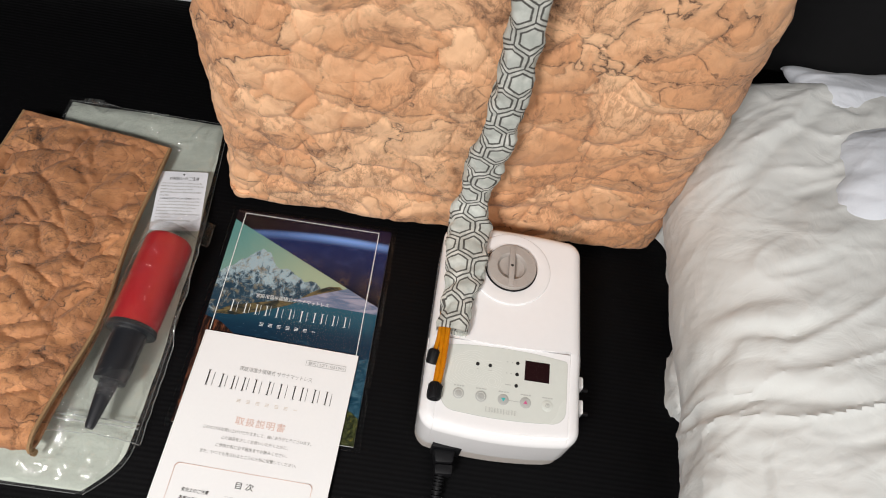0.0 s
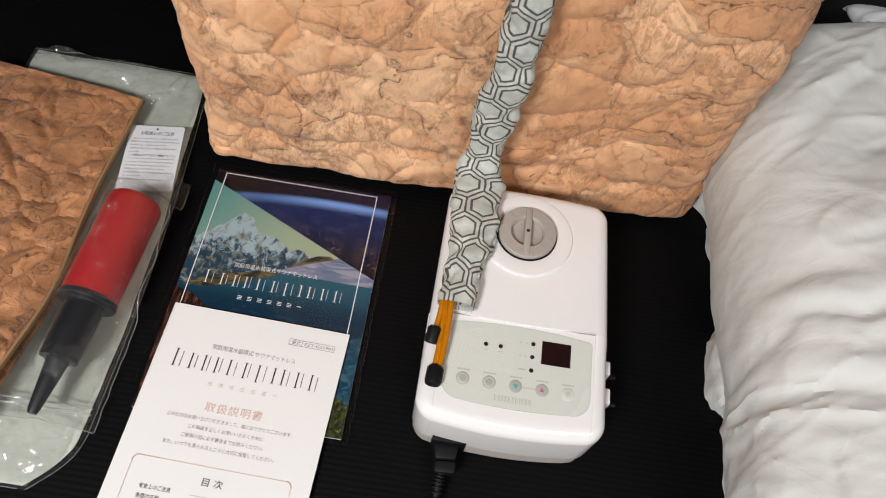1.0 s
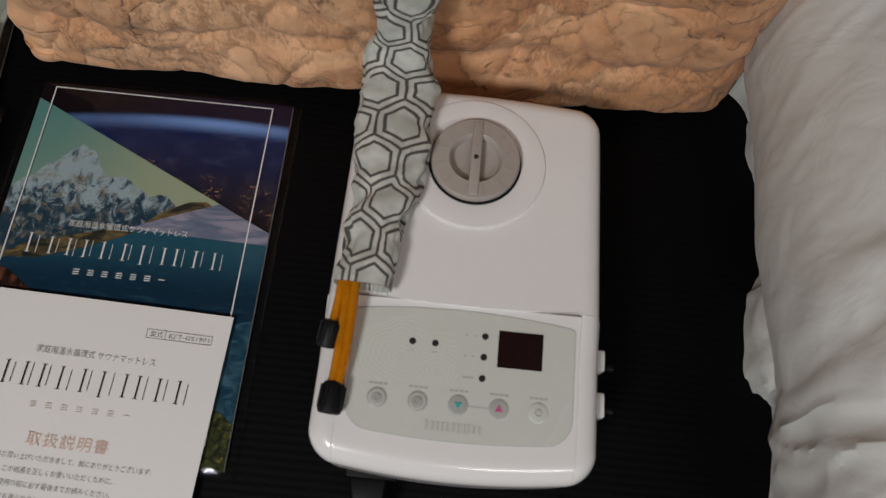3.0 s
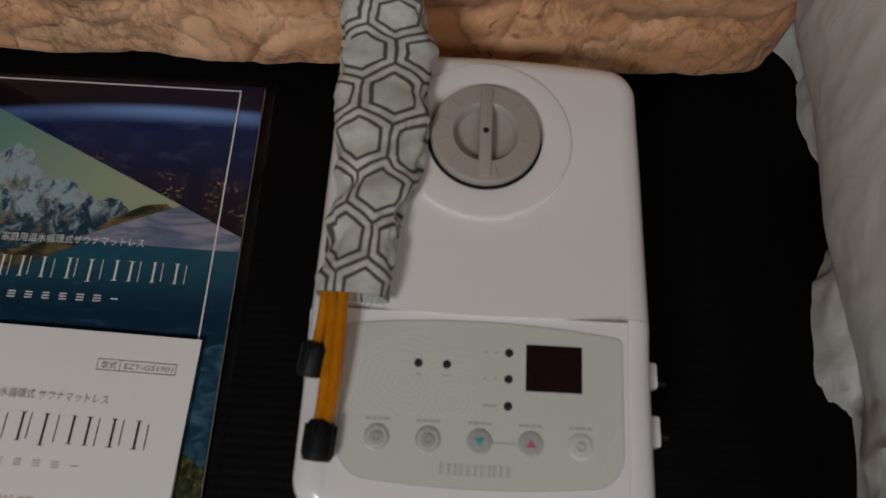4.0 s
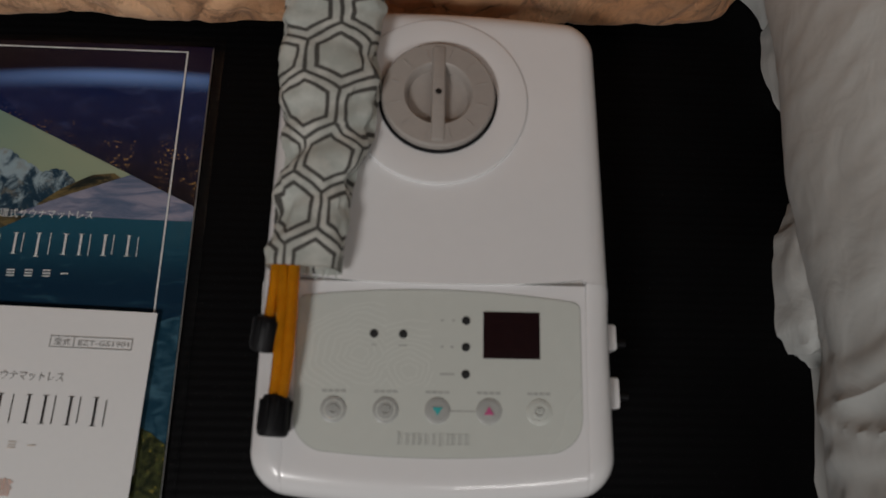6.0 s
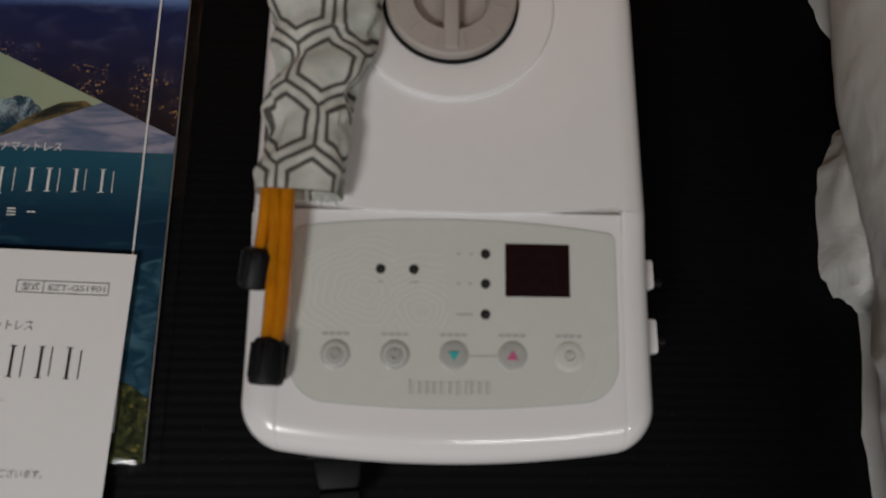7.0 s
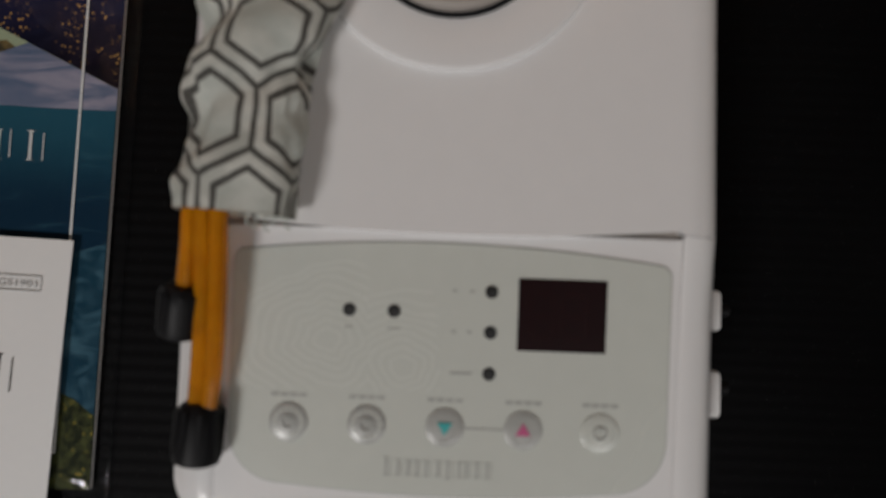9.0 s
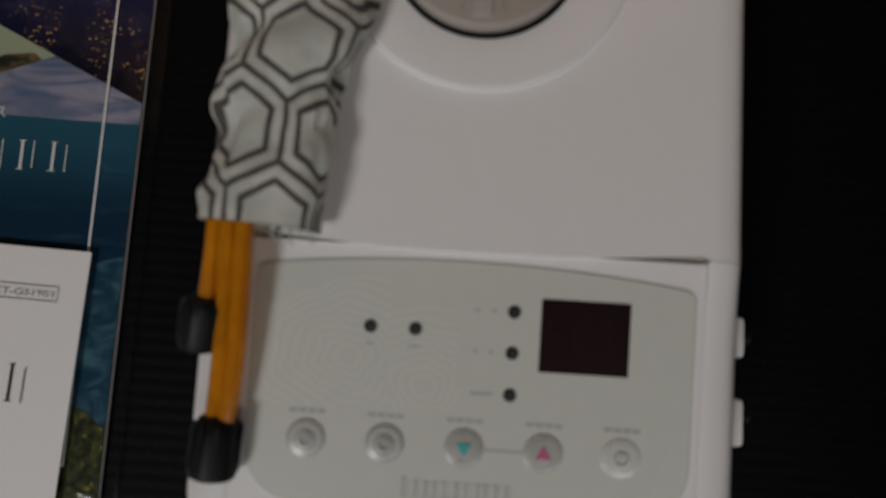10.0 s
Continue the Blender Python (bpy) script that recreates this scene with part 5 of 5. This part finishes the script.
# standing folds of the film: ends, half width, height
FILM_FOLDS = ((0.034, 0.194, 0.078, 0.213, 0.008, 0.0085), (0.080, 0.221, 0.086, 0.249, 0.007, 0.0075), (0.050, 0.206, 0.070, 0.202, 0.005, 0.005),
              (-0.10, 0.262, -0.055, 0.268, 0.007, 0.012), (-0.085, 0.256, -0.06, 0.240, 0.006, 0.007), (-0.02, 0.262, 0.06, 0.255, 0.005, 0.004),
              (0.02, -0.235, 0.09, -0.240, 0.006, 0.004), (0.00, -0.222, 0.075, -0.226, 0.005, 0.003), (0.07, -0.20, 0.10, -0.23, 0.006, 0.005))


def fold_height(x, y, fold):
    ax, ay, bx, by, wide, high = fold
    dx, dy = bx - ax, by - ay
    f = max(0.0, min(1.0, ((x - ax) * dx + (y - ay) * dy) / (dx * dx + dy * dy)))
    d = math.hypot(x - ax - f * dx, y - ay - f * dy)
    return high * max(0.0, 1 - d / wide) * math.sin(math.pi * (0.12 + 0.76 * f))


def cloth_packet():
    t = thing("fabric_packet", "folded grey-green fabric sealed in a clear plastic bag", "fabric", at=(-0.378, 0.178, 0))
    nx, ny = 60, 110
    for name, z0, inset, th in (("lower_fold", 0.0060, 0.004, 0.0045), ("upper_fold", 0.0110, 0.0, 0.0045)):
        P = np.zeros((nx, ny, 3))
        for i in range(nx):
            for j in range(ny):
                u, v = i / (nx - 1), j / (ny - 1)
                y = -0.262 + 0.525 * v
                x = -0.112 + inset + (packet_side(y) + 0.112 - 2 * inset) * u
                e = min(u * 0.22, (1 - u) * 0.22, v * 0.525, (1 - v) * 0.525)
                z = z0 + 0.0022 * fbm(x * 12, y * 9, z0 * 90, 3) + 0.0016 * fbm(x * 5 + 4, y * 30, z0, 2) - 0.003 * math.exp(-e / 0.004)
                w = PK @ Vector((x + 0.002 * fbm(y * 12, z0 * 50, 0, 2), y, 0))
                P[i, j] = (w.x, w.y, z)
        part(name, slab(P, th), M_GREY, t)
    # the clear bag around it
    nu, nv = 120, 210
    P = np.zeros((nu, nv, 3))
    for i in range(nu):
        for j in range(nv):
            u, v = i / (nu - 1), j / (nv - 1)
            y = -0.265 + 0.536 * v
            x = -0.122 + (packet_side(y) + 0.1255) * u
            e = min(u * 0.237, (1 - u) * 0.237, v * 0.552, (1 - v) * 0.552)
            z = 0.002 + 0.0125 * (1 - math.exp(-e / 0.010)) + 0.0055 * (1 - abs(fbm(x * 26, y * 18, 8.0, 4, 0.6))) * min(1, e / 0.01)
            z += max(fold_height(x, y, f) for f in FILM_FOLDS)
            w = PK @ Vector((x, y, 0))
            P[i, j] = (w.x, w.y, z)
    bag = part("plastic_bag", skin(P), M_FILM, t, "clear crinkled plastic bag")
    for line in ([P[i, nv - 1] for i in range(0, nu, 5)], [P[i, 0] for i in range(0, nu, 5)], [P[nu - 1, j] for j in range(0, nv, 7)]):
        part("weld", tube([Vector(q) for q in line], 0.0004, n=6, steps=2), M_EDGE, bag, "shiny welded edge")


cloth_packet()


def care_tag():
    m = pose(-0.3295, 0.3345, 0.0228, 0.5, 0, 8.5)
    t = thing("care_tag", "white printed care card lying on the wrapped fabric", "card", at=(-0.30, 0.30, 0.0165))
    w, h, r = 0.0635, 0.0950, 0.003
    pts = []
    for cx, cy, a in ((w - r, -r, 0), (r, -r, 90), (r, -h + r, 180), (w - r, -h + r, 270)):
        pts += [(cx + r * math.cos(radians(a + k * 22.5)), cy + r * math.sin(radians(a + k * 22.5))) for k in range(5)]
    bm = flat(pts, 0.0, 0.0004)
    bm.transform(m)
    part("card", bm, M_TAG, t, smooth=False)
    part("eyelet", lathe([(0.0013, 0.0), (0.0013, 0.0002)], m @ pose(w / 2, -0.005, 0), 14), M_INK, t)
    part("heading", words("お取扱いのご注意", 0.0062, 0.0130, -0.0140, 0.0003, m, width=0.0390), M_INK, t, smooth=False)
    part("text_line", words("この製品はポリウレタン樹脂をコーティ", 0.0036, 0.0050, -0.0460, 0.0003, m, width=0.0540), M_INK, t, smooth=False)
    random.seed(8)
    rows = [(-0.0210, 52), (-0.0260, 54), (-0.0310, 40), (-0.0360, 53), (-0.0410, 12), (-0.0510, 54), (-0.0560, 53), (-0.0610, 50), (-0.0660, 46), (-0.0710, 54), (-0.0760, 18), (-0.0810, 44)]
    rects = []
    for y, n in rows:
        x = 0.0045
        while x < 0.0045 + n / 1000:
            k = random.uniform(0.0008, 0.0020)
            lo = random.uniform(0, 0.0008)
            rects.append((x, x + k, y + lo, y + random.uniform(0.0014, 0.0027)))
            x += k + random.uniform(0.0005, 0.0011)
    part("small_print", strips(rects, 0.0003, 0.0001, m), M_GREYINK, t, "unreadable small print", smooth=False)["kind"] = "stuff"


care_tag()


def folded_mat():
    """A quilted sheet doubled over, its fold towards the viewer."""
    t = thing("quilted_mat", "folded brown quilted mat printed like cracked leather, on the wrapped fabric", "mat", at=(-0.44, 0.16, 0.022))
    m = pose(-0.4400, 0.1550, 0, 0, 0, -2.0)
    r, L = 0.0165, 0.410
    path = []
    for i in range(130):
        path.append((0.225 - L * i / 129, 0.0330 + 0.018 * (i / 129) ** 1.5, 0, 1))
    for i in range(1, 22):
        a = math.pi * i / 22
        path.append((0.225 - L - r * math.sin(a), 0.0510 - r + r * math.cos(a), -math.sin(a), math.cos(a)))
    for i in range(50):
        path.append((0.225 - L + L * i / 49, 0.0510 - 2 * r + 0.002 * i / 49, 0, -1))
    nx = 120
    P = np.zeros((nx, len(path), 3))
    for i in range(nx):
        x = 0.105 - 0.205 * i / (nx - 1)
        for j, (y, z, ny, nzz) in enumerate(path):
            e = min(0.105 - x, x + 0.100, 0.225 - y if j < 130 else 1)
            seam = quilt(Vector((x * 0.74 + 0.012 * fbm(x * 11, y * 11, 2.0, 2), y + 0.010 * math.sin(x * 48 + 3 * noise.noise(Vector((x * 9, y * 9, 1)))), 0.3 + 0.2 * (j > 140))), 0.040, 0.0105)
            ruck = abs(fbm(x * 34 + 3, y * 20, 4.0, 3))
            puff = (seam + 0.0055 * (min(ruck, 0.5) - 0.2)) * min(1, e / 0.014) + 0.0015 * fbm(x * 40, y * 40, j > 140, 3)
            droop = -0.004 * max(0, (x - 0.03) / 0.07) ** 2 if j < 140 else 0
            side = 0.013 * math.exp(-((y + 0.045) / 0.085) ** 2)
            w = m @ Vector((x + side * (x + 0.10) / 0.20, y + ny * puff - 0.07 * x, 0))
            P[i, j] = (w.x, w.y, z + 0.004 + droop + nzz * max(-0.004, puff) * (1 if j < 140 else 0.2))
    # ease the steep seams
    for _ in range(1):
        Q = P[:, :, 2]
        Q[1:-1, 1:-1] = (Q[1:-1, 1:-1] * 4 + Q[:-2, 1:-1] + Q[2:, 1:-1] + Q[1:-1, :-2] + Q[1:-1, 2:]) / 8
    part("quilted_sheet", slab(P, 0.0055), M_MAT, t)
    # rows of stitching a finger's width in from the edges
    for x in (0.0945, -0.0905):
        v, f = [], []
        i = round((0.105 - x) / 0.205 * (nx - 1))
        for j in range(2, 148, 2):
            a, b = Vector(P[i, j]), Vector(P[i, j + 1])
            d = (b - a).normalized()
            sd, up = d.cross(Vector((1, 0, 0))).cross(d).normalized() * 0.0005, d.cross(Vector((1, 0, 0))).normalized() * -0.0006
            k = len(v)
            v += [a - sd, a + sd, b + sd, b - sd, a - sd + up, a + sd + up, b + sd + up, b - sd + up]
            f += [(k + 4, k + 5, k + 6, k + 7), (k, k + 1, k + 5, k + 4), (k + 1, k + 2, k + 6, k + 5), (k + 2, k + 3, k + 7, k + 6), (k + 3, k, k + 4, k + 7)]
        st = part("stitching", mesh_of(v, f), M_STITCH, t, "dark brown stitching", smooth=False)
        st["kind"] = "stuff"
    # bound edges
    for x in (0.1065, -0.1015):
        pts = []
        for y, z, ny, nzz in path[:152:8]:
            side = 0.013 * math.exp(-((y + 0.045) / 0.085) ** 2)
            droop = -0.004 * max(0, (x - 0.03) / 0.07) ** 2
            w = m @ Vector((x + side * (x + 0.10) / 0.20, y - 0.07 * x, 0))
            pts.append((w.x, w.y, z + 0.001 + droop))
        part("edge_binding", tube(pts, 0.0022, 0.0040, n=8, steps=4), M_LINING, t, "tan edge binding")


folded_mat()


def air_pump():
    t = thing("hand_pump", "red plastic hand air pump with a dark grey nozzle", "pump", at=(-0.29, 0.10, 0.022))
    a, b = Vector((-0.2745, 0.2160, 0.0450)), Vector((-0.2810, 0.0935, 0.0440))
    m = Matrix.Translation(a) @ (b - a).to_track_quat("Z", "Y").to_matrix().to_4x4()
    L = (b - a).length
    part("barrel", lathe([(0.0, 0.0), (0.022, 0.0), (0.0265, 0.0015), (0.0285, 0.0050), (0.0288, 0.010), (0.0283, L)], m, 56), M_RED, t, "red barrel")
    part("collar", lathe([(0.0288, L - 0.001), (0.0292, L), (0.0292, L + 0.0042), (0.0280, L + 0.0055), (0.018, L + 0.0065)], m, 56), M_NOZZLE, t, "dark grey collar")
    part("nozzle", lathe([(0.0195, L + 0.004), (0.0190, L + 0.050), (0.0178, L + 0.066), (0.0108, L + 0.0665), (0.0055, L + 0.116), (0.0042, L + 0.120), (0.003, L + 0.120)], m, 48), M_NOZZLE, t, "tapered dark grey nozzle")
    for k, z in enumerate((0.045, 0.075, 0.103)):
        q = m @ Matrix.Rotation(radians(205), 4, "Z") @ pose(0.0283, 0, z, 0, 90, 0)
        part("emblem", lathe([(0.0075 - 0.001 * k, 0.0), (0.0075 - 0.001 * k, 0.0006), (0.0055, 0.0006), (0.0050, 0.0)], q, 24), M_DARKRED, t, "faint embossed ring")
    return t


air_pump()


def zip_bag():
    t = thing("zip_bag", "clear zip-lock bag around the hand pump", "bag", at=(-0.29, 0.10, 0.02))
    m = pose(-0.297, 0.120, -0.008, 0, 0, 0)
    nx, ny = 70, 150
    P = np.zeros((nx, ny, 3))
    for i in range(nx):
        for j in range(ny):
            u, v = i / (nx - 1), j / (ny - 1)
            x, y = 0.0160 * v + 0.003 + (0.0375 + 0.0155 * (1 - v)) * (2 * u - 1) + 0.0025 * fbm(v * 9, u * 3, 1.0, 3), -0.148 + 0.300 * v + 0.003 * fbm(u * 7, v * 3, 5.0, 3) * (v > 0.5)
            e = min(u, 1 - u) * 0.11
            rad = 0.030 if y > -0.032 else 0.0215 if y > -0.098 else max(0.004, 0.020 - (-0.098 - y) * 0.30)
            rad *= 1 if y < 0.106 else max(0.0, 1 - ((y - 0.106) / 0.016))
            dx = abs(x - 0.0145 - (y + 0.026) * 0.046)
            hump = math.sqrt(max(0, rad * rad - dx * dx)) + rad if dx < rad else max(0.0, rad * (1 - (dx - rad) / 0.014))
            z = 0.0235 + max(0.0, hump) + 0.0012
            z += 0.0085 * (1 - abs(fbm(x * 40, y * 30, 2.0, 4, 0.6))) * min(1, e / 0.01) * (0.35 if hump > 0.02 else 1)
            if x > 0.035:
                z -= 0.010 * min(1, (x - 0.035) / 0.02) * (hump <= 0.004)
            w = m @ Vector((x, y, 0))
            P[i, j] = (w.x, w.y, w.z + z)
    # ease the steep flanks
    for _ in range(3):
        Z = P[:, :, 2]
        Z[1:-1, 1:-1] = (Z[1:-1, 1:-1] * 2 + Z[:-2, 1:-1] + Z[2:, 1:-1] + Z[1:-1, :-2] + Z[1:-1, 2:]) / 6
    part("clear_film", skin(P), M_ZIPFILM, t, "crinkled clear film")
    for y, wd in ((-0.1345, 0.0011), (-0.1290, 0.0009)):
        pts = [m @ Vector((-0.054 + 0.108 * k / 16, y + 0.0015 * fbm(k * 0.4, 0, 2, 2), 0.0315 + 0.002 * fbm(k * 0.5, y, 1, 2))) for k in range(17)]
        part("zip_strip", tube(pts, wd, n=6, steps=2), M_EDGE, t, "clear zip strip")
    # welded side edges and open lip
    for i in (0, nx - 1):
        part("welded_edge", tube([Vector(P[i, j]) + Vector((0, 0, 0.0004)) for j in range(0, ny, 6)], 0.0005, n=6, steps=2), M_EDGE, t, "clear welded edge")
    part("open_lip", tube([Vector(P[i, 0]) for i in range(0, nx, 4)], 0.0006, n=6, steps=2), M_EDGE, t, "clear open lip")


zip_bag()
